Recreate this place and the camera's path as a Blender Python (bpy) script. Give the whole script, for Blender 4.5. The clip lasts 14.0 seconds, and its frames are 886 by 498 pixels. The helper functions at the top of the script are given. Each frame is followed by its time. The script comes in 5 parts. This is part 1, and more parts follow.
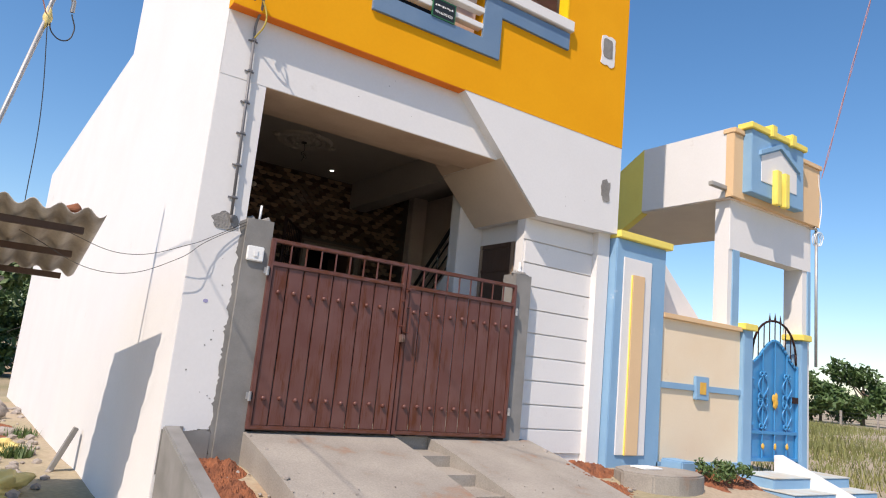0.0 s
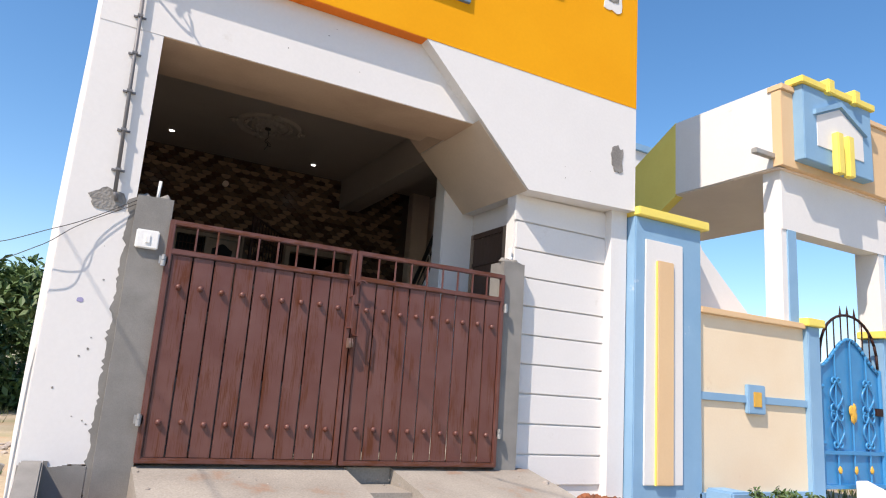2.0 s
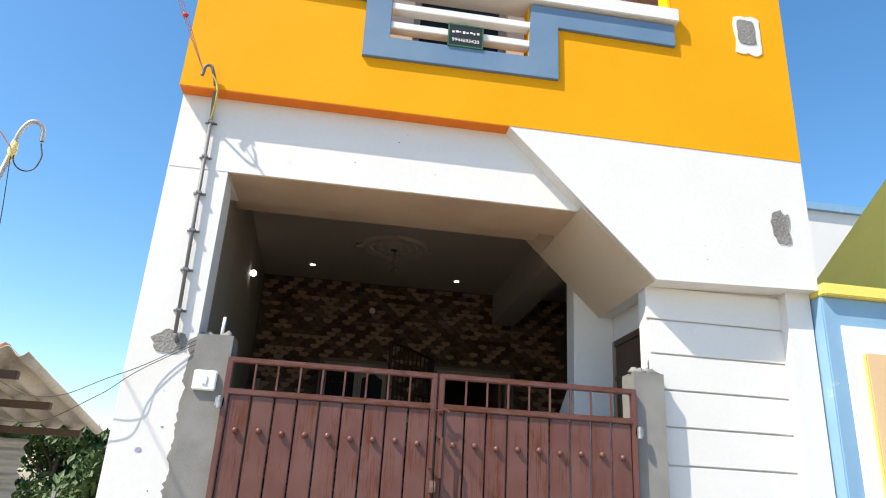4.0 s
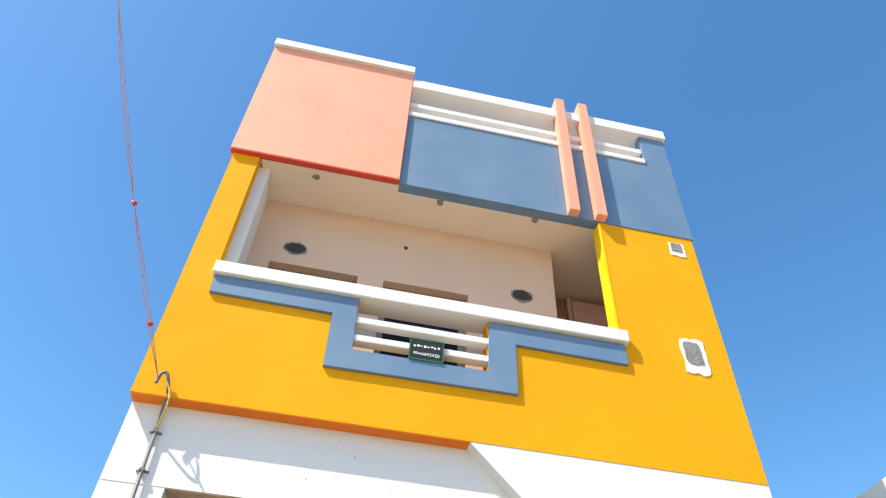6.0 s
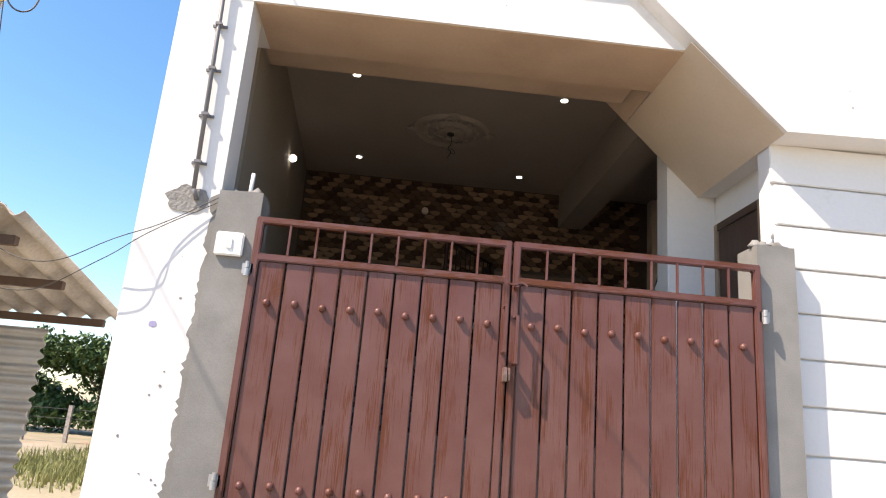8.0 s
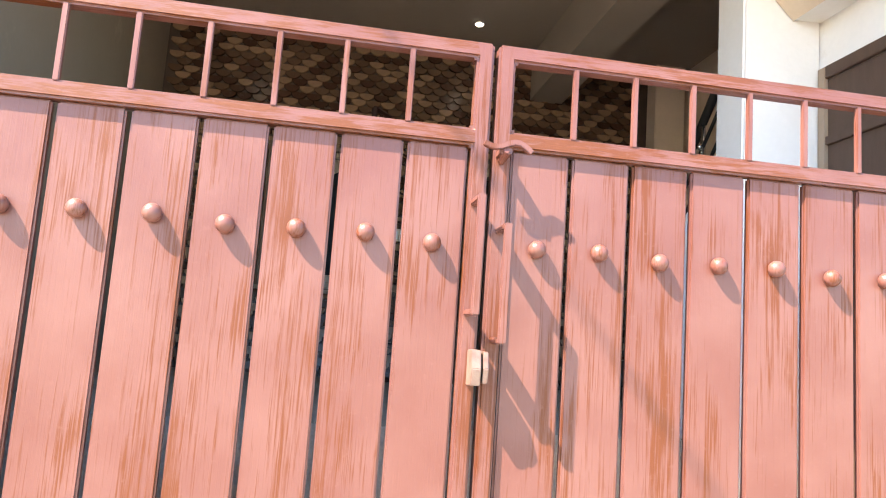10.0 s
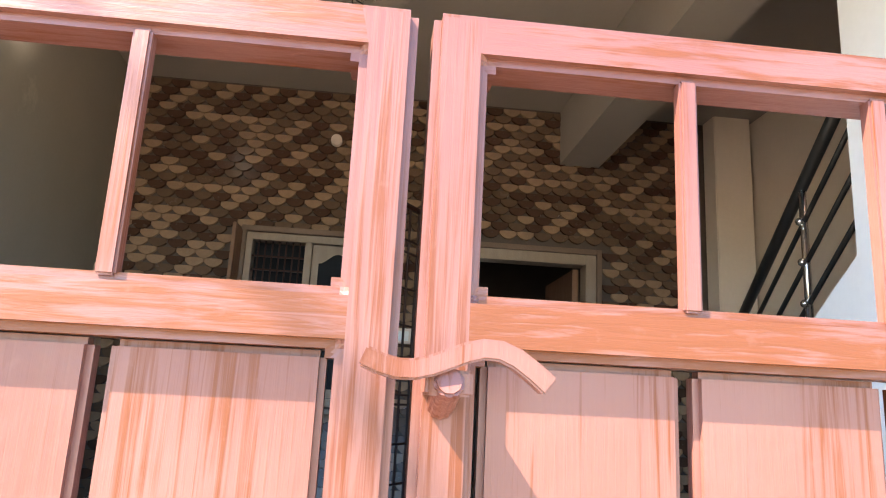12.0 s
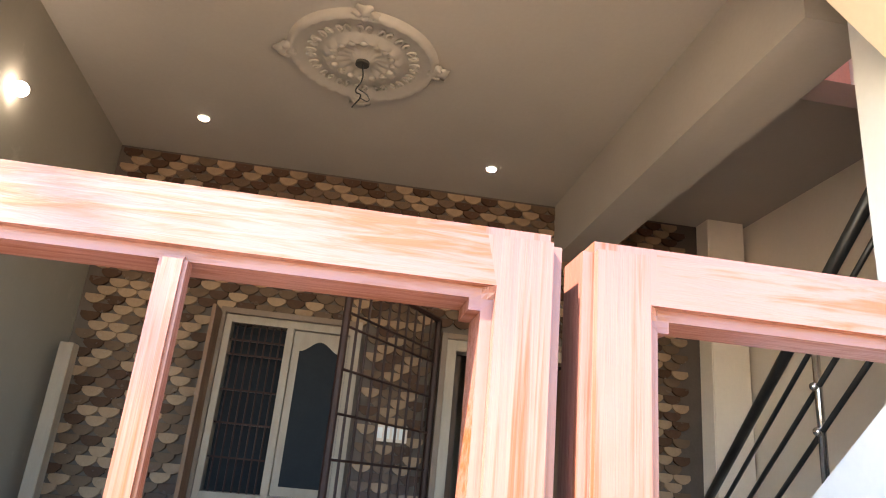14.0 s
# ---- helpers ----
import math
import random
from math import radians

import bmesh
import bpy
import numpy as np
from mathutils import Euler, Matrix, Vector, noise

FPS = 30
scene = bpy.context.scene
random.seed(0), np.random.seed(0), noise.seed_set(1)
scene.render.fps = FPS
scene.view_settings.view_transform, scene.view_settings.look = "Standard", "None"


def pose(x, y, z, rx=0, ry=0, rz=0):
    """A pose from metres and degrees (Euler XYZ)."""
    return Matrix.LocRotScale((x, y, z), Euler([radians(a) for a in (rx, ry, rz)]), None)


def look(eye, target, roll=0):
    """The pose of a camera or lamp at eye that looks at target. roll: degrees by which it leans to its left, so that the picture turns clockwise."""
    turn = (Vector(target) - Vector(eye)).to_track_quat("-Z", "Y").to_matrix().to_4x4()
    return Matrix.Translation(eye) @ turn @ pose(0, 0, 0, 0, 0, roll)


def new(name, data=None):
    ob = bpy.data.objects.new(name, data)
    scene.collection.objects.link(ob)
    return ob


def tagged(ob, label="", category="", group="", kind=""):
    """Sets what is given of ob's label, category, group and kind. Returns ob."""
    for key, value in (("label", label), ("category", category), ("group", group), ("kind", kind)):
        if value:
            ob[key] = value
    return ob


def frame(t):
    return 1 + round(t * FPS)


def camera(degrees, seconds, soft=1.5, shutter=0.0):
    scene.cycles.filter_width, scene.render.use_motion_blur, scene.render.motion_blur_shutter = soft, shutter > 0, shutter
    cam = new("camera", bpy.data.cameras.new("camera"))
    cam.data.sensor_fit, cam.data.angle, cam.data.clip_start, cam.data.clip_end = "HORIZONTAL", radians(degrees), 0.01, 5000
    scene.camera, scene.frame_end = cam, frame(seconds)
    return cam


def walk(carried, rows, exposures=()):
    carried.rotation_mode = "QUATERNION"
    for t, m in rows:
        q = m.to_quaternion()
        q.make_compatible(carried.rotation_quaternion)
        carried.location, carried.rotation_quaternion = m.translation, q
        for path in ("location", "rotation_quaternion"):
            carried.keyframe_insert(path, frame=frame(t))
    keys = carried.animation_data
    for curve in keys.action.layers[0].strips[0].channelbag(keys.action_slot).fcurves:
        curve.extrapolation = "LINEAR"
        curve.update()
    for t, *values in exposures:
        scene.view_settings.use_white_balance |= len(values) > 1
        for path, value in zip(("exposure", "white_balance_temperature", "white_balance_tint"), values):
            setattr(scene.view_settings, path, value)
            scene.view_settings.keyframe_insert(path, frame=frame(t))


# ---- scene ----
cam = camera(66.3, 14.0, soft=1.1, shutter=0.0)
PATH = [
    (0, (-0.113, -0.213, 1.66), (0.966, 1.435, 2.006), 5.7),
    (0.5, (0.205, -0.032, 1.695), (1.227, 1.646, 2.068), 5.1),
    (1, (0.601, 0.14, 1.685), (1.58, 1.843, 2.061), 3.7),
    (1.5, (0.976, 0.392, 1.643), (1.923, 2.115, 2.011), 3.5),
    (2, (1.483, 0.595, 1.609), (2.402, 2.325, 2.013), 4.1),
    (2.2, (1.702, 0.691, 1.599), (2.555, 2.447, 2.033), 4.7),
    (4.3, (2.896, 1.005, 1.903), (3.087, 2.826, 2.709), 3.6),
    (4.5, (2.889, 0.995, 1.916), (3.065, 2.759, 2.841), 3.7),
    (5, (2.874, 0.977, 1.984), (3.079, 2.578, 3.164), 3.4),
    (5.5, (2.858, 1.007, 2.003), (3.096, 2.474, 3.341), 3.3),
    (6, (2.831, 1.034, 1.984), (3.067, 2.42, 3.407), 3.4),
    (6.5, (2.808, 1.129, 1.859), (3.014, 2.556, 3.245), 3.2),
    (7, (2.803, 1.311, 1.765), (2.995, 2.936, 2.916), 2.8),
    (7.5, (2.901, 1.668, 1.643), (3.045, 3.481, 2.475), 3.0),
    (8, (2.874, 2.108, 1.612), (2.986, 4.039, 2.121), 4.7),
    (8.2, (2.871, 2.304, 1.612), (2.992, 4.255, 2.035), 5.0),
    (10.3, (3.229, 4.636, 2.032), (3.534, 6.598, 2.274), 3.9),
    (10.5, (3.256, 4.778, 2.037), (3.552, 6.738, 2.31), 3.9),
    (11, (3.329, 5.193, 2.215), (3.6, 7.139, 2.587), 4.3),
    (11.5, (3.473, 5.324, 2.327), (3.768, 7.26, 2.729), 2.8),
    (12, (3.492, 5.482, 2.427), (3.668, 7.428, 2.85), 3.0),
    (12.5, (3.443, 5.65, 2.533), (3.628, 7.588, 2.99), 4.0),
    (13, (3.436, 5.66, 2.567), (3.693, 7.568, 3.112), 5.3),
    (13.5, (3.438, 5.644, 2.592), (3.691, 7.535, 3.192), 5.7),
    (14, (3.401, 5.614, 2.585), (3.622, 7.497, 3.221), 5.5),
]
EXPOSURES = [(0, 0.0, 7000, 17), (1.0, 0.08, 7000, 17), (2.2, 0.3, 7000, 16), (4.5, 0.56, 6900, 8), (6.0, 0.6, 6900, 8), (7.0, 0.6, 7000, 11), (7.6, 0.62, 7200, 15), (8.2, 0.88, 7500, 17), (10.3, 2.7, 7750, 15), (11.5, 2.8, 7650, 15), (12.2, 3.1, 7700, 15), (12.5, 3.3, 7850, 15), (13.2, 3.5, 8000, 15), (14, 3.65, 8000, 15)]
walk(cam, [(t, look(eye, target, roll)) for t, eye, target, roll in PATH], EXPOSURES)

# ---- daylight ----
SUN_WAY = Vector((-0.72, -0.37, 1.0)).normalized()
world = bpy.data.worlds.new("sky")
scene.world = world
world.use_nodes = True
wn = world.node_tree.nodes
sky = wn.new("ShaderNodeTexSky")
sky.sky_type = "NISHITA"
sky.sun_disc = False
sky.sun_elevation = math.asin(SUN_WAY.z)
sky.sun_rotation = math.atan2(SUN_WAY.x, SUN_WAY.y)
sky.air_density = 1.0
sky.dust_density = 0.7
sky.ozone_density = 3.0
wn["Background"].inputs["Strength"].default_value = 0.13
hue = wn.new("ShaderNodeHueSaturation")
hue.inputs["Hue"].default_value = 0.497
hue.inputs["Saturation"].default_value = 1.24
hue.inputs["Value"].default_value = 1.42
world.node_tree.links.new(sky.outputs[0], hue.inputs["Color"])
world.node_tree.links.new(hue.outputs[0], wn["Background"].inputs["Color"])
sun = new("sun", bpy.data.lights.new("sun", "SUN"))
sun.data.energy, sun.data.angle, sun.data.color = 5.0, radians(0.5), (1.0, 0.93, 0.82)
sun.rotation_mode = "QUATERNION"
sun.rotation_quaternion = SUN_WAY.to_track_quat("Z", "Y")


# ---- materials ----
def material(name, base, second=None, rough=0.7, metal=0.0, scale=3.0, grain=60.0, bump=0.15, amount=0.5, stretch=(1, 1, 1), dirt=None, dirt_scale=1.3, dirt_level=0.6, per_piece=0.0, speckle=0.05, dirt_streak=False, dirt_amount=0.75, shine=0.5, dirt_edge=0.12):
    """Two colours mixed by large noise, fine grain with relief, optional stains with a shape of their own."""
    m = bpy.data.materials.new(name)
    m.use_nodes = True
    nt = m.node_tree
    n, l = nt.nodes, nt.links
    bsdf = n["Principled BSDF"]
    co = n.new("ShaderNodeTexCoord")
    mp = n.new("ShaderNodeMapping")
    mp.inputs["Scale"].default_value = stretch
    l.new(co.outputs["Object"], mp.inputs["Vector"])
    big = n.new("ShaderNodeTexNoise")
    big.inputs["Scale"].default_value = scale
    big.inputs["Detail"].default_value = 6
    l.new(mp.outputs[0], big.inputs["Vector"])
    fine = n.new("ShaderNodeTexNoise")
    fine.inputs["Scale"].default_value = grain
    fine.inputs["Detail"].default_value = 5
    l.new(mp.outputs[0], fine.inputs["Vector"])
    second = second or tuple(c * 0.8 for c in base)
    ramp = n.new("ShaderNodeMapRange")
    ramp.inputs[1].default_value, ramp.inputs[2].default_value = 0.38, 0.68
    ramp.inputs[4].default_value = amount
    l.new(big.outputs[0], ramp.inputs[0])
    mix = n.new("ShaderNodeMix")
    mix.data_type = "RGBA"
    mix.inputs[6].default_value, mix.inputs[7].default_value = (*base, 1), (*second, 1)
    l.new(ramp.outputs[0], mix.inputs[0])
    out = mix.outputs[2]
    sp = n.new("ShaderNodeMix")
    sp.data_type, sp.blend_type = "RGBA", "MULTIPLY"
    fr = n.new("ShaderNodeMapRange")
    fr.inputs[1].default_value, fr.inputs[2].default_value, fr.inputs[3].default_value, fr.inputs[4].default_value = 0.3, 0.7, 1 - speckle, 1 + speckle * 0.5
    l.new(fine.outputs[0], fr.inputs[0])
    sp.inputs[0].default_value = 1.0
    l.new(out, sp.inputs[6])
    l.new(fr.outputs[0], sp.inputs[7])
    out = sp.outputs[2]
    if dirt:
        dn = n.new("ShaderNodeTexNoise")
        dn.inputs["Scale"].default_value, dn.inputs["Detail"].default_value, dn.inputs["Roughness"].default_value = dirt_scale, 9, 0.68
        l.new(mp.outputs[0] if dirt_streak else co.outputs["Object"], dn.inputs["Vector"])
        dr = n.new("ShaderNodeMapRange")
        dr.inputs[1].default_value, dr.inputs[2].default_value, dr.inputs[4].default_value = dirt_level, dirt_level + dirt_edge, dirt_amount
        l.new(dn.outputs[0], dr.inputs[0])
        dm = n.new("ShaderNodeMix")
        dm.data_type = "RGBA"
        dm.inputs[7].default_value = (*dirt, 1)
        l.new(dr.outputs[0], dm.inputs[0])
        l.new(out, dm.inputs[6])
        out = dm.outputs[2]
    if per_piece:
        oi = n.new("ShaderNodeObjectInfo")
        pr = n.new("ShaderNodeMapRange")
        pr.inputs[3].default_value, pr.inputs[4].default_value = 1 - per_piece, 1 + per_piece
        l.new(oi.outputs["Random"], pr.inputs[0])
        pm = n.new("ShaderNodeMix")
        pm.data_type, pm.blend_type = "RGBA", "MULTIPLY"
        pm.inputs[0].default_value = 1.0
        l.new(out, pm.inputs[6])
        l.new(pr.outputs[0], pm.inputs[7])
        out = pm.outputs[2]
    l.new(out, bsdf.inputs["Base Color"])
    rr = n.new("ShaderNodeMapRange")
    rr.inputs[3].default_value, rr.inputs[4].default_value = max(0.02, rough - 0.12), min(1, rough + 0.12)
    l.new(big.outputs[0], rr.inputs[0])
    l.new(rr.outputs[0], bsdf.inputs["Roughness"])
    bsdf.inputs["Metallic"].default_value = metal
    bsdf.inputs["Specular IOR Level"].default_value = shine
    bp = n.new("ShaderNodeBump")
    bp.inputs["Strength"].default_value, bp.inputs["Distance"].default_value = bump, 0.01
    l.new(fine.outputs[0], bp.inputs["Height"])
    l.new(bp.outputs[0], bsdf.inputs["Normal"])
    return m


M_WHITE = material("white_wall_paint", (0.73, 0.72, 0.71), (0.68, 0.67, 0.66), 0.75, scale=1.2, grain=35, bump=0.07, speckle=0.02, dirt=(0.55, 0.52, 0.48), dirt_scale=2.2, dirt_level=0.66)
M_ORANGE = material("orange_wall_paint", (0.82, 0.36, 0.005), (0.77, 0.32, 0.005), 0.8, shine=0.2, scale=1.5, grain=30, bump=0.07, speckle=0.02)
M_BLUE = material("slate_blue_paint", (0.112, 0.20, 0.325), (0.155, 0.245, 0.36), 0.65, scale=2.0, grain=35, bump=0.07, speckle=0.02, amount=0.7)
M_SALMON = material("salmon_wall_paint", (0.86, 0.36, 0.24), (0.78, 0.30, 0.20), 0.65, scale=1.6, grain=35, bump=0.07, speckle=0.02)
M_CREAM = material("pale_peach_paint", (0.78, 0.66, 0.56), (0.70, 0.58, 0.49), 0.7, scale=1.5, grain=35, bump=0.07, speckle=0.02)
M_PINKPAINT = material("pink_stairwell_paint", (0.78, 0.48, 0.40), None, 0.7)
M_YELLOW = material("bright_yellow_paint", (0.84, 0.69, 0.15), (0.78, 0.61, 0.12), 0.6, scale=2.0, grain=35, bump=0.07, speckle=0.02)
M_SAND = material("sand_coloured_wall_paint", (0.80, 0.66, 0.48), (0.75, 0.58, 0.39), 0.75, scale=1.4, grain=40, bump=0.07, speckle=0.02, dirt=(0.55, 0.36, 0.20), dirt_scale=1.1, dirt_level=0.64)
M_TREAD = material("worn_pale_blue_step_paint", (0.50, 0.56, 0.56), (0.52, 0.44, 0.33), 0.7, scale=2.5, grain=40, bump=0.1, amount=0.8)
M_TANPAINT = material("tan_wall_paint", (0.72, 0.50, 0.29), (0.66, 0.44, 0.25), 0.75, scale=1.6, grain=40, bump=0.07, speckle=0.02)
M_PEACH = material("peach_wall_paint", (0.66, 0.46, 0.34), (0.60, 0.405, 0.29), 0.75, scale=1.5, grain=35, bump=0.07, speckle=0.02)
# peach wall darkened to brown: the recess shade is in the colour
M_RECESS = material("peach_recess_shade", (0.40, 0.21, 0.16), None, 0.8)
M_EDGE = material("yellow_orange_edge_paint", (0.88, 0.55, 0.01), None, 0.7, shine=0.2)
# white soffits: light bounced off the warm ground is mixed into both colours
M_SOFFIT = material("white_soffit_with_tan_bounce", (0.56, 0.42, 0.31), (0.46, 0.33, 0.24), 0.85, scale=1.8, grain=40, bump=0.1, speckle=0.04, amount=0.9)
M_SLOPE = material("white_slope_with_warm_bounce", (0.66, 0.55, 0.44), (0.58, 0.475, 0.37), 0.85, scale=1.4, grain=40, bump=0.08, speckle=0.03, amount=0.8)
# salmon and orange walls seen from below: shade and bounce deepen these two colours
M_UNDERRED = material("salmon_underside_shade", (0.62, 0.06, 0.03), None, 0.7)
M_UNDERORANGE = material("orange_underside_shade", (0.80, 0.19, 0.004), None, 0.75)
M_NBLUE = material("sky_blue_wall_paint", (0.20, 0.37, 0.55), (0.25, 0.43, 0.60), 0.65, scale=3.0, grain=35, bump=0.07, speckle=0.02, dirt=(0.75, 0.76, 0.76), dirt_scale=3.0, dirt_level=0.66)
M_CEMENT = material("grey_cement_plaster", (0.25, 0.243, 0.23), (0.175, 0.17, 0.16), 0.85, scale=3.0, grain=130, bump=0.18, amount=0.9, speckle=0.08)
M_CONCRETE = material("concrete_screed", (0.35, 0.318, 0.275), (0.25, 0.225, 0.195), 0.85, scale=1.6, grain=60, bump=0.4, amount=0.9, dirt=(0.30, 0.15, 0.08), dirt_scale=1.6, dirt_level=0.58, speckle=0.16)
M_SOIL = material("red_soil", (0.28, 0.098, 0.042), (0.15, 0.055, 0.03), 0.95, scale=9, grain=40, bump=1.0, amount=0.9, speckle=0.16)
M_GROUND = material("sandy_ground", (0.40, 0.32, 0.23), (0.24, 0.225, 0.12), 0.95, scale=0.35, grain=18, bump=0.9, amount=0.9, dirt=(0.42, 0.20, 0.10), dirt_scale=0.22, dirt_level=0.55, speckle=0.16)
# well below grey-white: the dimness of the porch is part of this colour
M_CEIL = material("ceiling_paint_with_porch_shade", (0.385, 0.335, 0.292), (0.335, 0.29, 0.253), 0.8, scale=1.2, grain=40, bump=0.07, speckle=0.02)
# tan wall paint darkened so that its colour holds the porch shade
M_INNER = material("porch_wall_paint_with_shade", (0.27, 0.235, 0.195), (0.23, 0.2, 0.162), 0.75, scale=1.3, grain=35, bump=0.07, speckle=0.02, dirt=(0.42, 0.36, 0.28), dirt_scale=1.5, dirt_level=0.62)


def grained(name, along, cover, base=(0.124, 0.046, 0.038), pale=(0.150, 0.066, 0.056), stroke=(0.095, 0.021, 0.003), per_piece=0.10):
    """Maroon enamel with brushed-on orange wood graining: fine strokes along one axis, gathered in patches."""
    m = bpy.data.materials.new(name)
    m.use_nodes = True
    n, l = m.node_tree.nodes, m.node_tree.links
    bsdf = n["Principled BSDF"]
    co, oi = n.new("ShaderNodeTexCoord"), n.new("ShaderNodeObjectInfo")
    shift = n.new("ShaderNodeVectorMath")
    shift.operation = "MULTIPLY_ADD"
    l.new(oi.outputs["Random"], shift.inputs[0])
    shift.inputs[1].default_value = (0.0, 9.0, 31.0) if per_piece else (0, 0, 0)
    l.new(co.outputs["Object"], shift.inputs[2])

    def field(scale, detail, rough, warp=0.0):
        mp, tex = n.new("ShaderNodeMapping"), n.new("ShaderNodeTexNoise")
        mp.inputs["Scale"].default_value = scale
        l.new(shift.outputs[0], mp.inputs["Vector"])
        l.new(mp.outputs[0], tex.inputs["Vector"])
        tex.inputs["Scale"].default_value, tex.inputs["Detail"].default_value, tex.inputs["Roughness"].default_value = 1.0, detail, rough
        tex.inputs["Distortion"].default_value = warp
        return tex.outputs[0]

    def ranged(value, a, b, lo=0.0, hi=1.0):
        r = n.new("ShaderNodeMapRange")
        for k, q in enumerate((a, b, lo, hi)):
            r.inputs[k + 1].default_value = q
        l.new(value, r.inputs[0])
        return r.outputs[0]

    def sums(op, a, b):
        k = n.new("ShaderNodeMath")
        k.operation = op
        l.new(a, k.inputs[0])
        if isinstance(b, float):
            k.inputs[1].default_value = b
        else:
            l.new(b, k.inputs[1])
        return k.outputs[0]

    def mixed(f, a, b):
        k = n.new("ShaderNodeMix")
        k.data_type = "RGBA"
        l.new(f, k.inputs[0])
        for slot, q in ((6, a), (7, b)):
            if isinstance(q, tuple):
                k.inputs[slot].default_value = (*q, 1)
            else:
                l.new(q, k.inputs[slot])
        return k.outputs[2]
    fine = (190, 190, 4.5) if along == "z" else (14, 150, 190)
    broad = (9, 9, 2.4) if along == "z" else (4.5, 10, 14)
    strokes, patch, wide = field(fine, 4, 0.62, 0.5), field(broad, 4, 0.6, 0.3), field((4, 4, 4), 3, 0.5)
    dense = sums("ADD", sums("MULTIPLY", strokes, 0.75), sums("MULTIPLY", patch, 0.75))
    f = ranged(dense, 0.79 - cover, 0.92 - cover, 0.0, 0.92)
    worn = ranged(field((60, 60, 60), 3, 0.5), 0.63, 0.75, 0.0, 0.35)
    colour = mixed(ranged(wide, 0.35, 0.65), base, pale)
    colour = mixed(f, colour, stroke)
    colour = mixed(worn, colour, pale)
    l.new(colour, bsdf.inputs["Base Color"])
    l.new(ranged(dense, 0.6, 0.9, 0.30, 0.5), bsdf.inputs["Roughness"])
    bsdf.inputs["Specular IOR Level"].default_value = 0.4
    bp = n.new("ShaderNodeBump")
    bp.inputs["Strength"].default_value, bp.inputs["Distance"].default_value = 0.12, 0.006
    l.new(sums("ADD", strokes, field((45, 45, 45), 3, 0.5)), bp.inputs["Height"])
    l.new(bp.outputs[0], bsdf.inputs["Normal"])
    return m


M_GATE = grained("maroon_enamel_over_wood_graining", "z", 0.02, stroke=(0.098, 0.022, 0.002))
M_STILE = grained("maroon_enamel_stile", "z", 0.015, per_piece=0.0)
M_RAIL = grained("maroon_enamel_with_orange_graining", "x", 0.085, per_piece=0.0, stroke=(0.105, 0.026, 0.003))
M_BAREWORN = material("worn_bare_metal_with_paint", (0.19, 0.135, 0.11), (0.14, 0.06, 0.05), 0.45, metal=0.1, scale=30, grain=90, bump=0.15, amount=0.8)
M_DARKIRON = material("dark_brown_iron", (0.034, 0.013, 0.010), None, 0.55, scale=6, shine=0.2)
M_BLACKRAIL = material("black_enamel_rail", (0.018, 0.017, 0.017), None, 0.35, scale=6, bump=0.05)
M_STEEL = material("stainless_steel", (0.75, 0.74, 0.72), None, 0.22, metal=1.0, scale=8, bump=0.02)
M_GALV = material("galvanised_pipe", (0.42, 0.42, 0.42), (0.30, 0.29, 0.28), 0.5, metal=0.6, scale=8, bump=0.1)
M_PVC = material("grey_plastic_conduit", (0.16, 0.16, 0.17), None, 0.5, scale=9, bump=0.05)
M_PLASTIC = material("white_plastic", (0.82, 0.82, 0.80), (0.78, 0.78, 0.76), 0.4, scale=9, bump=0.02)
M_NGATE = material("blue_gate_enamel", (0.035, 0.24, 0.50), (0.03, 0.20, 0.44), 0.35, scale=6, bump=0.06)
M_GOLD = material("gold_paint", (0.75, 0.42, 0.06), None, 0.4, scale=9, bump=0.05)
M_SHEET = material("weathered_fibre_sheet", (0.46, 0.42, 0.37), (0.31, 0.27, 0.23), 0.85, scale=2.5, grain=40, bump=0.4, amount=0.9, dirt=(0.20, 0.15, 0.11), dirt_scale=2.5, dirt_level=0.6, speckle=0.16)
M_TIN = material("dull_tin_sheet", (0.42, 0.42, 0.40), (0.33, 0.30, 0.27), 0.6, metal=0.3, scale=2.5, grain=40, bump=0.2, amount=0.8)
M_WOODDARK = material("dark_timber", (0.075, 0.042, 0.028), None, 0.7, scale=4, stretch=(6, 6, 1))
M_WOODWARM = material("warm_brown_timber", (0.20, 0.095, 0.05), (0.15, 0.07, 0.035), 0.55, scale=4, stretch=(6, 6, 1))
M_FRAME = material("varnished_window_frame", (0.29, 0.215, 0.158), (0.22, 0.158, 0.112), 0.5, scale=4, stretch=(5, 5, 1))
M_GLASS = material("dark_window_glass", (0.012, 0.014, 0.018), (0.02, 0.022, 0.026), 0.5, scale=3, bump=0.0, shine=0.06)
# darkness of the unlit room is put into this base colour
M_DARK = material("unlit_room_shade", (0.10, 0.085, 0.075), None, 0.9)
M_TILE_B = material("brown_glazed_tile", (0.088, 0.046, 0.031), (0.062, 0.033, 0.023), 0.24, scale=20, grain=90, bump=0.06, per_piece=0.14, shine=0.3)
M_TILE_L = material("beige_glazed_tile", (0.33, 0.215, 0.142), (0.24, 0.15, 0.096), 0.24, scale=16, grain=90, bump=0.06, per_piece=0.14, shine=0.3)
M_TILE_M = material("grey_brown_glazed_tile", (0.155, 0.098, 0.067), (0.112, 0.07, 0.048), 0.24, scale=16, grain=90, bump=0.06, per_piece=0.14, shine=0.3)
M_GROUT = material("tile_grout", (0.085, 0.060, 0.048), None, 0.8, scale=9)
M_LEAF = material("green_leaves", (0.075, 0.13, 0.035), (0.04, 0.085, 0.022), 0.6, scale=2.0, grain=20, bump=0.1, amount=0.9)
